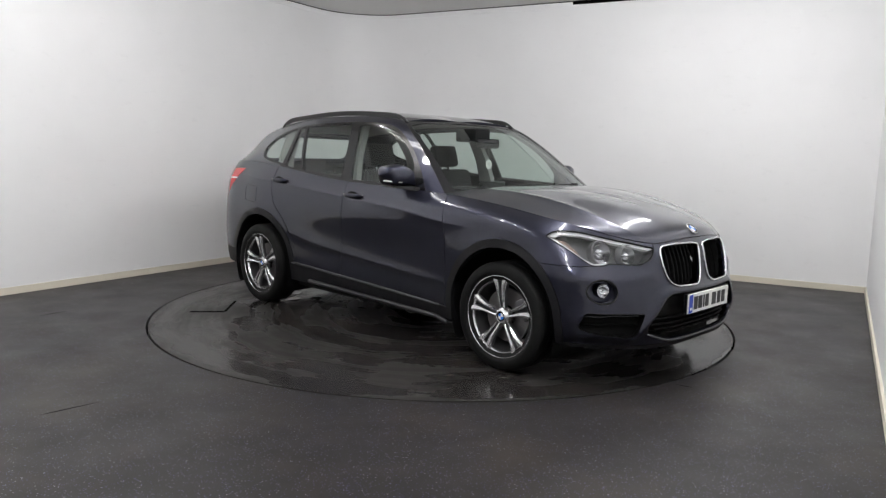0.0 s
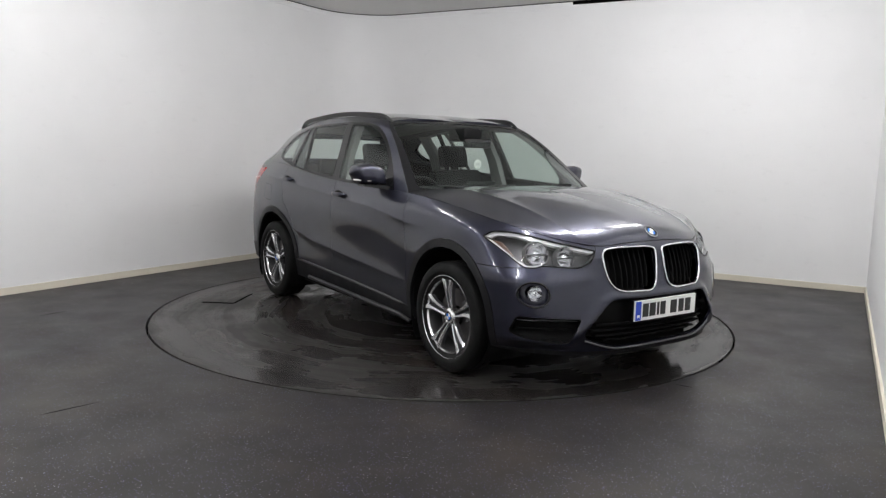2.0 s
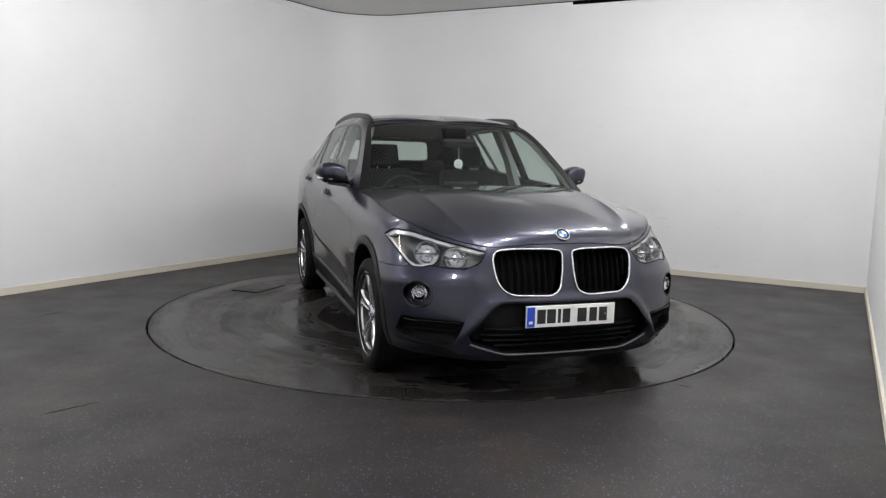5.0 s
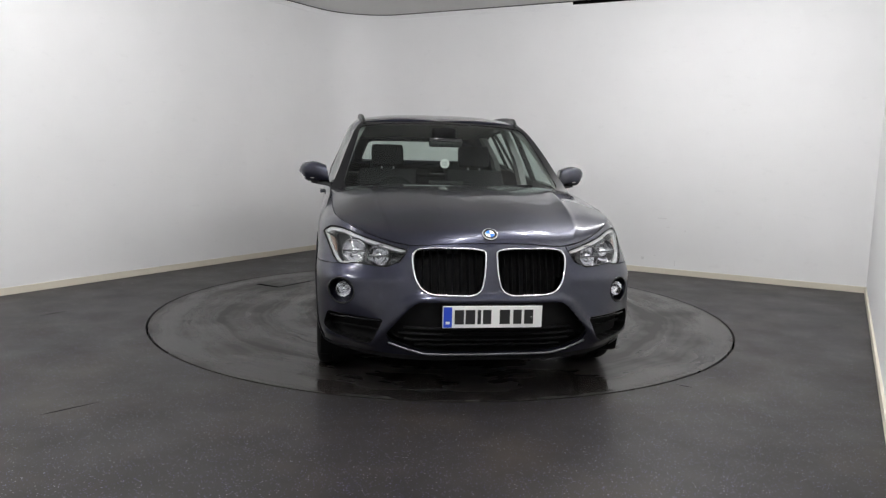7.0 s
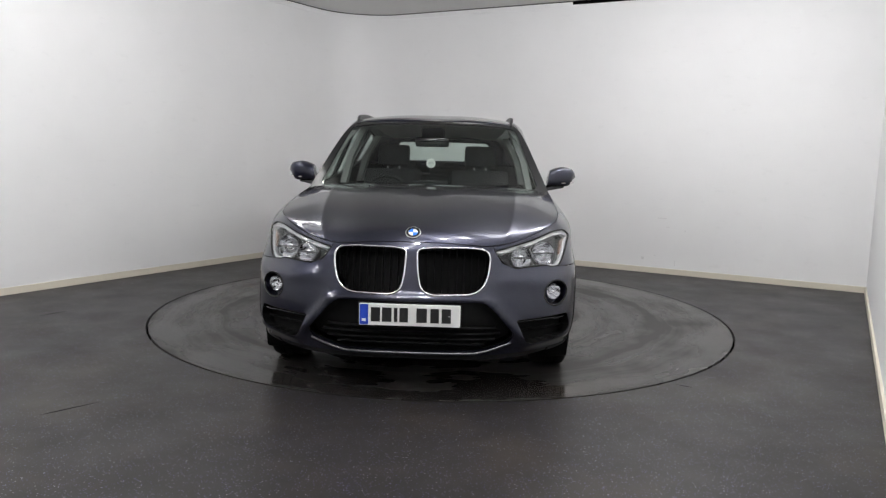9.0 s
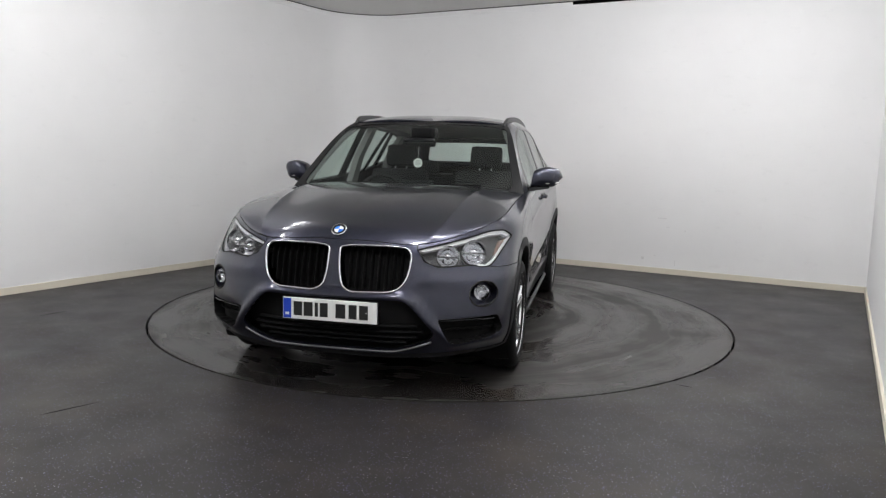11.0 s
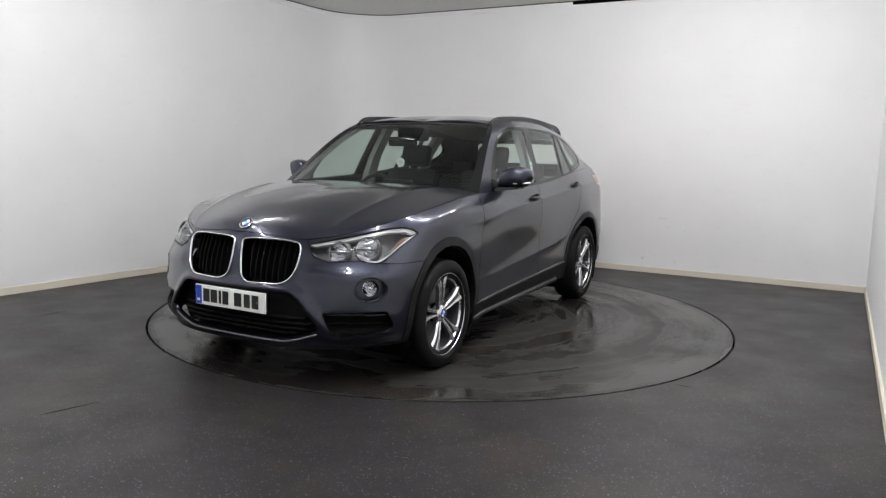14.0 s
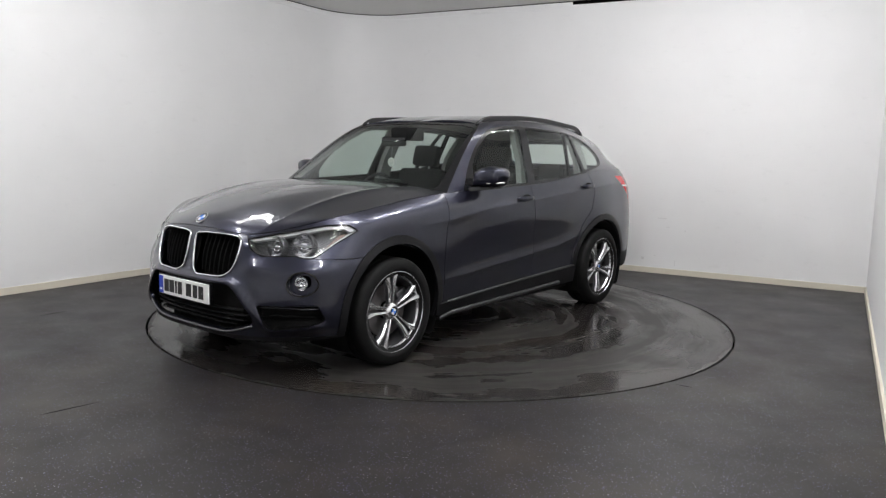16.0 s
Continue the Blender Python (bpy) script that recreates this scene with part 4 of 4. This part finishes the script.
part("underbody", bm, MATT_BLACK, car)

# ---- front end ----
def on_surface(grid, x, z):
    """The nose's point and outward normal nearest to a front-view place (left half)."""
    g = grid.reshape(-1, 3)
    front = g[:, 1] < -1.4
    i = int(np.argmin(np.where(front, (np.abs(g[:, 0]) - abs(x)) ** 2 + (g[:, 2] - z) ** 2, 9)))
    nv, nu = grid.shape[:2]
    j, i = divmod(i, nu)
    j0, j1, i0, i1 = max(j - 1, 0), min(j + 1, nv - 1), max(i - 1, 0), min(i + 1, nu - 1)
    n = Vector(grid[j, i1] - grid[j, i0]).cross(Vector(grid[j1, i] - grid[j0, i])).normalized()
    return Vector(grid[j, i]), n


def facing(place, normal, side=1):
    """A pose whose local +x points along the normal."""
    p, n = place.copy(), normal.copy()
    if side < 0:
        p.x, n.x = -p.x, -n.x
    return Matrix.Translation(p) @ n.to_track_quat("X", "Z").to_matrix().to_4x4()


def mirror_bm(bm, side):
    return mirrored(bm) if side < 0 else bm


for side in (1, -1):
    # grille
    reg = half_of(low, {R_KIDNEY})
    pts, nrm = resample(*border_loop(reg), 90)
    ring = sweep(pts, nrm, .012, .018, True, 0.0, .002, 10)
    frame_ob = part("grille_frame", mirror_bm(ring, side), CHROME, car, "chrome grille surround", True)
    backing = offset(reg, -.075)
    part("grille_backing", mirror_bm(backing, side), MATT_BLACK, frame_ob, "", True)
    for k in range(9):
        x = .075 + k * .0395
        zs = [z for z in np.linspace(.57, .80, 47) if inside(KIDNEY, x, z)]
        if len(zs) > 4:
            top, bot = on_surface(lower_grid, x, zs[-1])[0], on_surface(lower_grid, x, zs[0])[0]
            secs = []
            for t in np.linspace(0, 1, 7):
                c = bot.lerp(top, t) + Vector((0, .034 - .012 * math.sin(math.pi * t), 0))
                c.x = x
                secs.append([c + Vector((dx, dy, 0)) for dx, dy in ((-.004, .012), (0, .006), (.004, .012), (.004, .055), (-.004, .055))])
            part("grille_slat", mirror_bm(loft(secs), side), MATT_BLACK, frame_ob, "", True, 30)
    # headlamp
    reg = half_of(low, {R_LAMP})
    lens = reg.copy()
    pts, nrm = resample(*border_loop(reg), 110)
    lamp_ob = part("headlamp", mirror_bm(offset(lens, -.002), side), LENS, car, "clear headlamp with twin round reflectors", True)
    lamp_ob.visible_shadow = False
    gasket = sweep(pts, nrm, .010, .012, True, 0, -.004, 6)
    part("gasket", mirror_bm(gasket, side), MATT_BLACK, lamp_ob, "", True)
    bowl = offset(reg.copy(), -.085)
    part("bowl", mirror_bm(bowl, side), LAMP_GREY, lamp_ob, "", True)
    wall_bm = bmesh.new()
    a = [wall_bm.verts.new(p - n * .004) for p, n in zip(pts, nrm)]
    b = [wall_bm.verts.new(p - n * .088) for p, n in zip(pts, nrm)]
    for i in range(len(a)):
        wall_bm.faces.new((a[i], a[i - 1], b[i - 1], b[i]))
    part("bowl_wall", mirror_bm(wall_bm, side), LAMP_GREY, lamp_ob, "", True)
    brow = reg.copy()
    lay = brow.faces.layers.int["region"]
    carve(brow, [(.42, .80), (.640, .850), (.765, .892), (.845, .892), (.875, .855), (.855, .850), (.832, .866), (.770, .864), (.640, .828), (.47, .789)], FRONT, 99)
    carve(brow, [(.875, .855), (.855, .838), (.810, .745), (.778, .718), (.72, .724), (.72, .70), (.80, .69), (.83, .72), (.885, .85)], FRONT, 98)
    strip = half_of(brow, {99})
    part("light_guide", mirror_bm(edged(offset(strip, -.012), 0, .02), side), LAMP_WHITE, lamp_ob, "white daytime running light strip", True, 40)
    strip = half_of(brow, {98})
    part("lower_trim", mirror_bm(edged(offset(strip, -.014), 0, .02), side), LAMP_WHITE, lamp_ob, "pale lower trim", True, 40)
    carve(brow, rounded([(.828, .835), (.862, .845), (.835, .775), (.812, .765)], .008), FRONT, 97)
    part("side_reflector", mirror_bm(edged(offset(half_of(brow, {97}), -.022), 0, .01), side), AMBER, lamp_ob, "amber side reflector", True)
    for x, z, r in ((.585, .760, .056), (.712, .782, .064)):
        c, n = on_surface(lower_grid, x, z)
        n = (n + Vector((-.1, -.9, 0))).normalized()
        m = facing(c - n * .030, n)
        bm = lathe([(-.045, .0001), (-.044, r * .45), (-.030, r * .80), (.0, r)], 36)
        bmesh.ops.transform(bm, matrix=m, verts=bm.verts)
        ref = part("reflector", mirror_bm(bm, side), REFLECTOR, lamp_ob, "chromed round reflector", True, 35)
        bm = lathe([(.0, r), (.005, r * 1.01), (.006, r * 1.05), (.0, r * 1.12), (-.04, r * 1.12)], 36)
        bmesh.ops.transform(bm, matrix=m, verts=bm.verts)
        part("bezel", mirror_bm(bm, side), LAMP_GREY, ref, "", True, 35)
        bm = lathe([(-.04, .0001), (-.02, r * .40), (-.008, r * .36), (-.002, r * .2), (0, .0001)], 24)
        bmesh.ops.transform(bm, matrix=m, verts=bm.verts)
        part("bulb_cap", mirror_bm(bm, side), CHROME, ref, "", True)
        bm = box(bmesh.new(), -.02, .002, -r * .9, r * .9, -.006, .004, m, .002)
        part("bulb_shield", mirror_bm(bm, side), LAMP_GREY, ref)
    # fog lamp
    reg = half_of(low, {R_FOG})
    pts, nrm = resample(*border_loop(reg), 48)
    fog = part("fog_lamp", mirror_bm(sweep(pts, nrm, .010, .010, True, 0, -.002, 8), side), GLOSS_BLACK, car, "round fog lamp in a black recess", True)
    part("recess", mirror_bm(offset(reg, -.055), side), PAINT, fog, "", True)
    wall_bm = bmesh.new()
    a = [wall_bm.verts.new(p) for p in pts]
    b = [wall_bm.verts.new(p - n * .06) for p, n in zip(pts, nrm)]
    for i in range(len(a)):
        wall_bm.faces.new((a[i], a[i - 1], b[i - 1], b[i]))
    part("recess_wall", mirror_bm(wall_bm, side), PAINT, fog, "", True)
    c, n = on_surface(lower_grid, .765, .570)
    n = (n + Vector((0, -1.2, 0))).normalized()
    m = facing(c - n * .022, n)
    for nm, prof, mat in (("reflector", [(-.03, .0001), (-.028, .018), (-.012, .034), (.002, .040), (.004, .041), (-.03, .042)], REFLECTOR), ("lens", [(.003, .040), (.009, .025), (.011, .0001)], LENS), ("bulb_cap", [(-.03, .0001), (-.012, .012), (-.004, .008), (-.002, .0001)], CHROME)):
        bm = lathe(prof, 32)
        bmesh.ops.transform(bm, matrix=m, verts=bm.verts)
        part(nm, mirror_bm(bm, side), mat, fog, "", True, 40)
    # side intake
    reg = half_of(low, {R_INTAKE})
    pts, nrm = resample(*border_loop(reg), 70)
    intake = part("side_intake", mirror_bm(offset(reg, -.06), side), MATT_BLACK, car, "black side air intake", True)
    wall_bm = bmesh.new()
    a = [wall_bm.verts.new(p) for p in pts]
    b = [wall_bm.verts.new(p - n * .065) for p, n in zip(pts, nrm)]
    for i in range(len(a)):
        wall_bm.faces.new((a[i], a[i - 1], b[i - 1], b[i]))
    part("duct_wall", mirror_bm(wall_bm, side), MATT_BLACK, intake, "", True)
    for z in (.428, .372):
        path = []
        for x in np.linspace(.575 if z > .4 else .60, .855, 9):
            c, n = on_surface(lower_grid, x, z)
            path.append(c - n * (.010 if z > .4 else .045))
        part("blade", mirror_bm(tube(path, .006, 8), side), GLOSS_BLACK if z > .4 else MATT_BLACK, intake, "", True)

# centre intake
reg = half_of(low, {R_CENTRE})
centre = offset(reg.copy(), -.07)
mirrored(centre, True)
intake = part("centre_intake", centre, MATT_BLACK, car, "wide black lower air intake", True)
for z, half in ((.395, .46), (.360, .49), (.322, .46), (.295, .40)):
    path = []
    for x in np.linspace(-half, half, 21):
        c, n = on_surface(lower_grid, x, z)
        if x < 0:
            c.x, n.x = -abs(c.x), -abs(n.x)
        path.append(c - n * .038)
    secs = [[p + Vector(d) for d in ((0, -.006, 0), (0, 0, .006), (0, .03, .004), (0, .03, -.004), (0, 0, -.006))] for p in path]
    part("blade", loft(secs), MATT_BLACK, intake, "", True, 30)
path, nn = [], []
for x in np.linspace(-.53, .53, 41):
    z = .262 + .055 * max(0, (abs(x) - .33) / .2) ** 1.3
    c, n = on_surface(lower_grid, x, z)
    c.x, n.x = x, math.copysign(abs(n.x), x)
    path.append(Vector((x, c.y, z)))
    nn.append(n)
part("lower_lip", sweep(path, nn, .012, .014, False, 0, .002, 8), LIP_METAL, car, "dark satin metal lip under the intake", True)

# number plate with plain bars
py = -2.222
plate = part("number_plate", box(bmesh.new(), -.262, .262, py - .004, py + .006, .413, .527, bevel=.003), PLATE_WHITE, car, "white number plate with a blue band")
part("plate_backing", box(bmesh.new(), -.268, .268, py + .005, py + .03, .408, .532, bevel=.004), GLOSS_BLACK, plate)
part("blue_band", box(bmesh.new(), -.258, -.214, py - .0055, py - .0035, .417, .523), PLATE_BLUE, plate, "blue band")
part("band_mark", box(bmesh.new(), -.247, -.226, py - .0070, py - .0050, .434, .448), PLATE_WHITE, plate)
for x, w in ((-.176, .048), (-.118, .050), (-.0715, .018), (-.030, .044), (.063, .054), (.130, .044), (.190, .048)):
    part("plate_bar", box(bmesh.new(), x - w / 2, x + w / 2, py - .0058, py - .0038, .433, .508), INK, plate)
for x in (-.205, .205):
    bm = lathe([(0, .0001), (.002, .003), (0, .005)], 10)
    bmesh.ops.transform(bm, matrix=pose(x, py - .0045, .470, 0, 0, -90), verts=bm.verts)
    part("plate_screw", bm, PLATE_WHITE, plate)

badge_parts(car, .041, Matrix.Translation((0, -2.088, .886)) @ Vector((0, -.64, .77)).to_track_quat("X", "Z").to_matrix().to_4x4(), "bonnet_badge")

# ---- sides ----
for side in (1, -1):
    # roof rail
    rail = curve([(.590, -.165, 1.527), (.598, -.10, 1.564), (.606, .04, 1.588), (.608, .35, 1.604), (.600, .80, 1.601), (.583, 1.20, 1.576), (.566, 1.42, 1.535), (.560, 1.475, 1.503)], 40)
    pts = [Vector((p[0], p[1], p[2] - .008)) for p in rail]
    nrm = [Vector((.25, 0, 1)).normalized()] * len(pts)
    part("roof_rail", mirror_bm(sweep(pts, nrm, .024, .022, False, 0, 0, 10), side), RAIL_BLACK, car, "satin black roof rail", True)
    foot = bmesh.new()
    secs = [[Vector((p.x + dx, p.y, z)) for dx, z in ((-.009, p.z), (.009, p.z), (.007, p.z - .026), (-.009, p.z - .026))] for p in pts[2:38]]
    part("rail_foot", mirror_bm(loft(secs), side), RAIL_BLACK, car)
    # door mirror
    secs = []
    for t in np.linspace(0, 1, 17):
        x = .858 + .196 * t
        k = (1 - max(0.0, (t - .74) / .27) ** 2.4) * (1 - .35 * max(0.0, (.45 - t) / .45) ** 1.6)
        k = max(k, .05) ** .6
        yc, zc = -.470 + .055 * t, 1.126 + .020 * min(1.0, t / .5) - .012 * t * t
        h, d = .090 * k * (1 - .22 * t), .085 * k
        ring = []
        for q in range(24):
            ang = 2 * math.pi * q / 24
            cy, cz = math.cos(ang), math.sin(ang)
            cy, cz = math.copysign(abs(cy) ** .55, cy), math.copysign(abs(cz) ** .55, cz)
            ring.append(Vector((x + .014 * cz, yc + d * (cy if cy < 0 else .75 * cy), zc + h * (cz if cz > 0 else .80 * cz))))
        secs.append(ring)
    shell = loft(secs)
    for f in shell.faces:
        f.material_index = 1 if f.calc_center_median().z < 1.090 else 0
    m_ob = part("door_mirror", mirror_bm(shell, side), [PAINT, GLOSS_BLACK], car, "painted door mirror with a black base", True, 60)
    path = [(.900, -.518, 1.110), (.94, -.518, 1.108), (.985, -.508, 1.108), (1.025, -.484, 1.110), (1.050, -.440, 1.112)]
    part("indicator", mirror_bm(tube(curve(path, 14), .006, 8), side), WHITE_LENS, m_ob, "clear indicator strip", True)
    arm = loft([[Vector((x, y + dy, z + dz)) for dy, dz in ((-.05, -.012), (.05, -.012), (.045, .014), (-.045, .014))] for x, y, z in ((.815, -.56, 1.045), (.86, -.50, 1.062), (.93, -.44, 1.072), (.98, -.42, 1.080))])
    part("mirror_arm", mirror_bm(arm, side), GLOSS_BLACK, m_ob, "", True, 40)
    # door handles, each over a flat black oval painted for the recess's shade
    for y, z in ((.074, .979), (1.027, 1.050)):
        ys = np.linspace(y - .105, y + .105, 11)
        xs = []
        for yy in ys:
            g = lower_grid.reshape(-1, 3)
            i = int(np.argmin((g[:, 1] - yy) ** 2 + (g[:, 2] - z) ** 2 + np.where(g[:, 0] < .7, 9, 0)))
            xs.append(g[i, 0])
        mid = float(np.mean(xs))
        secs = []
        for yy, x in zip(ys, xs):
            t = (yy - y) / .105
            h = .016 * math.sqrt(max(0.04, 1 - t ** 4))
            out = x + .006 + .026 * (1 - t ** 4)
            secs.append([Vector((out, yy, z + .004 + h)), Vector((out + .006, yy, z + .004)), Vector((out, yy, z + .004 - h)), Vector((out - .014, yy, z + .004 - h * .8)), Vector((out - .014, yy, z + .004 + h * .8))])
        h_ob = part("door_handle", mirror_bm(loft(secs), side), PAINT, car, "painted pull handle", True, 50)
        cup = bmesh.new()
        rings = []
        for r, push in ((1.0, .0035), (.85, .002), (.5, .001), (.05, .001)):
            rings.append([cup.verts.new((mid + push, y + .012 + .070 * r * math.cos(2 * math.pi * q / 28), z - .004 + .036 * r * math.sin(2 * math.pi * q / 28))) for q in range(28)])
        for p, q2 in zip(rings, rings[1:]):
            for q in range(28):
                cup.faces.new((p[q], p[(q + 1) % 28], q2[(q + 1) % 28], q2[q]))
        bmesh.ops.recalc_face_normals(cup, faces=cup.faces[:])
        part("handle_recess_shade", mirror_bm(cup, side), MATT_BLACK, h_ob, "", True)
    # sill strip
    bends = np.array([(.850, -.86, .205), (.884, -.78, .243), (.884, .60, .276), (.872, .66, .272)])
    strip = np.concatenate([np.linspace(bends[i], bends[i + 1], 9)[:8] for i in range(3)])
    part("sill_strip", mirror_bm(sweep([Vector(p) for p in strip], [Vector((1, 0, .5)).normalized()] * 24, .030, .018, False, 0, 0, 8), side), RAIL_BLACK, car, "satin black sill strip", True)
    # ledge along the top of the sill cladding
    flat = lower_grid.reshape(-1, 3)
    ledge = []
    for yy in np.linspace(-.80, .90, 26):
        zz = float(np.interp(yy, [-.80, 0, .99], [.318, .352, .395]))
        i = int(np.argmin((flat[:, 1] - yy) ** 2 + (flat[:, 2] - zz) ** 2 + np.where(flat[:, 0] < .7, 9, 0)))
        ledge.append((flat[i, 0], yy, zz))
    ledge = np.array(ledge)
    ledge[:, 0] = np.polyval(np.polyfit(ledge[:, 1], ledge[:, 0], 3), ledge[:, 1]) + .004
    part("sill_ledge", mirror_bm(sweep([Vector(p) for p in ledge], [Vector((.8, 0, .6)).normalized()] * 26, .020, .010, False, 0, 0, 8), side), RAIL_BLACK, car, "", True)
    # tail lamp stripe
    g = half_of(low, {R_TAIL})
    carve(g, [(1.70, 1.052), (2.4, 1.030), (2.4, 1.018), (1.70, 1.040)], SIDE, 90)
    part("white_stripe", mirror_bm(edged(offset(half_of(g, {90}), .0025), 0, .004), side), WHITE_LENS, tail[0 if side > 0 else 1], "white light bar", True)

# wipers
for x0, x1 in ((-.62, -.02), (-.05, .55)):
    path = [(x0 + (x1 - x0) * t, -.93 + .10 * abs(x0 + (x1 - x0) * t) ** 2 + .035 * t, 1.078 + .012 * t) for t in np.linspace(0, 1, 9)]
    part("wiper", tube(path, .008, 6), MATT_BLACK, car, "black windscreen wiper", True)

# ---- cabin ----
def block(name, x0, x1, y0, y1, z0, z1, bevel, material, at=None, label="", parent=None):
    return part(name, box(bmesh.new(), x0, x1, y0, y1, z0, z1, at, bevel), material, parent or car, label, True, 50)


block("cabin_floor", -.80, .80, -.95, 1.95, .30, .36, .02, MATT_BLACK)
block("dashboard", -.76, .76, -.86, -.40, .70, 1.02, .06, DASH, None, "dark moulded dashboard")
block("instrument_hood", -.54, -.18, -.62, -.36, .98, 1.065, .035, DASH)
block("screen_housing", -.13, .13, -.50, -.46, 1.0, 1.10, .01, GLOSS_BLACK)
wheel_m = pose(-.36, -.27, .955, 66, 0, 0)
bm = bmesh.new()
secs = []
for i in range(40):
    a = 2 * math.pi * i / 40
    c, d = Vector((math.cos(a) * .178, math.sin(a) * .178, 0)), Vector((math.cos(a), math.sin(a), 0))
    secs.append([c + d * .015 * math.cos(b) + Vector((0, 0, .015 * math.sin(b))) for b in [2 * math.pi * k / 8 for k in range(8)]])
secs.append(secs[0])
bm = loft(secs, False)
bmesh.ops.remove_doubles(bm, verts=bm.verts[:], dist=1e-5)
bmesh.ops.transform(bm, matrix=wheel_m, verts=bm.verts)
steer = part("steering_wheel", bm, DASH, car, "black steering wheel", True)
block("steering_hub", -.075, .075, -.06, .06, -.03, .02, .02, DASH, wheel_m, "", steer)
block("steering_spoke", -.165, .165, -.02, .02, -.015, .005, .006, DASH, wheel_m, "", steer)


def seat(x, y, w, back_top, lean, name="front_seat"):
    base = part(name, box(bmesh.new(), x - w / 2, x + w / 2, y - .30, y + .25, .42, .62, None, .06), SEAT_CLOTH, car, "dark cloth car seat with a headrest", True, 50)
    m = pose(x, y + .22, .55, -lean, 0, 0)
    part("seat_back", box(bmesh.new(), -w / 2, w / 2, -.06, .07, .0, back_top - .55, m, .055), SEAT_CLOTH, base, "", True, 50)
    if w < .8:
        part("headrest", box(bmesh.new(), -.135, .135, -.045, .045, back_top - .53, back_top - .34, m, .04), SEAT_CLOTH, base, "", True, 50)
        for s in (-.05, .05):
            part("headrest_post", tube([m @ Vector((s, 0, back_top - .58)), m @ Vector((s, 0, back_top - .50))], .006, 8), SATIN_CHROME, base, "", True)
    return base


seat(.37, -.02, .50, 1.185, 16)
seat(-.37, -.02, .50, 1.185, 16)
rear = seat(0.0, .88, 1.24, 1.10, 22, "rear_bench")
for x in (-.36, 0.0, .36):
    part("headrest", box(bmesh.new(), x - .115, x + .115, 1.27, 1.35, 1.085, 1.225 if x else 1.15, None, .03), SEAT_CLOTH, rear, "", True, 50)
block("parcel_shelf", -.66, .66, 1.42, 1.95, 1.06, 1.09, .01, DASH)
liner = grid_bm(roof_grid[1:-1])
offset(liner, -.035)
mirrored(liner, True)
part("headlining", liner, HEADLINER, car, "pale grey headlining", True)
for side in (1, -1):
    for y0, y1, z1 in ((.20, .33, 1.50), (1.10, 1.26, 1.45)):
        secs = [[Vector((x - .02 - dx, y, z)) for dx, y in ((0, a), (0, b), (.05, b), (.05, a))] for x, z, a, b in ((.82, 1.02, y0 - .03, y1 - .02), (.765, 1.25, y0 + .01, y1), (.655, z1, y0 + .06, y1 + .04))]
        part("pillar_trim", mirror_bm(loft(secs), side), HEADLINER, car, "grey pillar trim", True, 40)
    secs = [[Vector((x + dx, y + dy, z)) for dx, dy in ((-.022, .02), (.02, .02), (.02, .07), (-.022, .07))] for x, y, z in ((.78, -.80, 1.06), (.72, -.55, 1.24), (.665, -.36, 1.38), (.60, -.18, 1.485))]
    part("pillar_trim", mirror_bm(loft(secs), side), HEADLINER, car, "grey pillar trim", True, 40)
mirror_stem = part("rear_view_mirror", box(bmesh.new(), -.125, .125, -.435, -.405, 1.345, 1.415, None, .02), GLOSS_BLACK, car, "black rear-view mirror", True, 50)
part("mirror_mount", box(bmesh.new(), -.085, .085, -.37, -.16, 1.390, 1.490, None, .02), MATT_BLACK, mirror_stem, "", True, 50)
bm = lathe([(-.001, .0001), (-.001, .034), (.001, .034), (.001, .0001)], 32)
TAG_AT = pose(-.005, -.44, 1.225, 0, 0, -90)
bmesh.ops.transform(bm, matrix=TAG_AT, verts=bm.verts)
part("hanging_tag", bm, TAG_WHITE, mirror_stem, "round white card tag")
for z, w in ((1.242, .026), (1.232, .040), (1.222, .046), (1.212, .040), (1.201, .018)):
    part("tag_bar", box(bmesh.new(), -.005 - w / 2, -.005 + w / 2, -.4425, -.4415, z - .0018, z + .0018), TAG_INK, mirror_stem)
part("cord", tube([(-.005, -.44, 1.258), (0, -.43, 1.35)], .0012, 5), TAG_WHITE, mirror_stem)


def motions():
    """The turntable and the car on it turn at one steady rate; the camera stands still."""
    rows_table, rows_car = [], []
    for i in range(17):
        t = i * SECONDS / 16
        a = TURN_0 + TURN_RATE * t
        c, s = math.cos(radians(a)), math.sin(radians(a))
        rows_table.append((t, pose(0, 0, 0, 0, 0, a)))
        rows_car.append((t, pose(c * CAR_X - s * CAR_Y, s * CAR_X + c * CAR_Y, 0, 0, 0, a)))
    walk(turntable, rows_table)
    walk(car, rows_car)


motions()
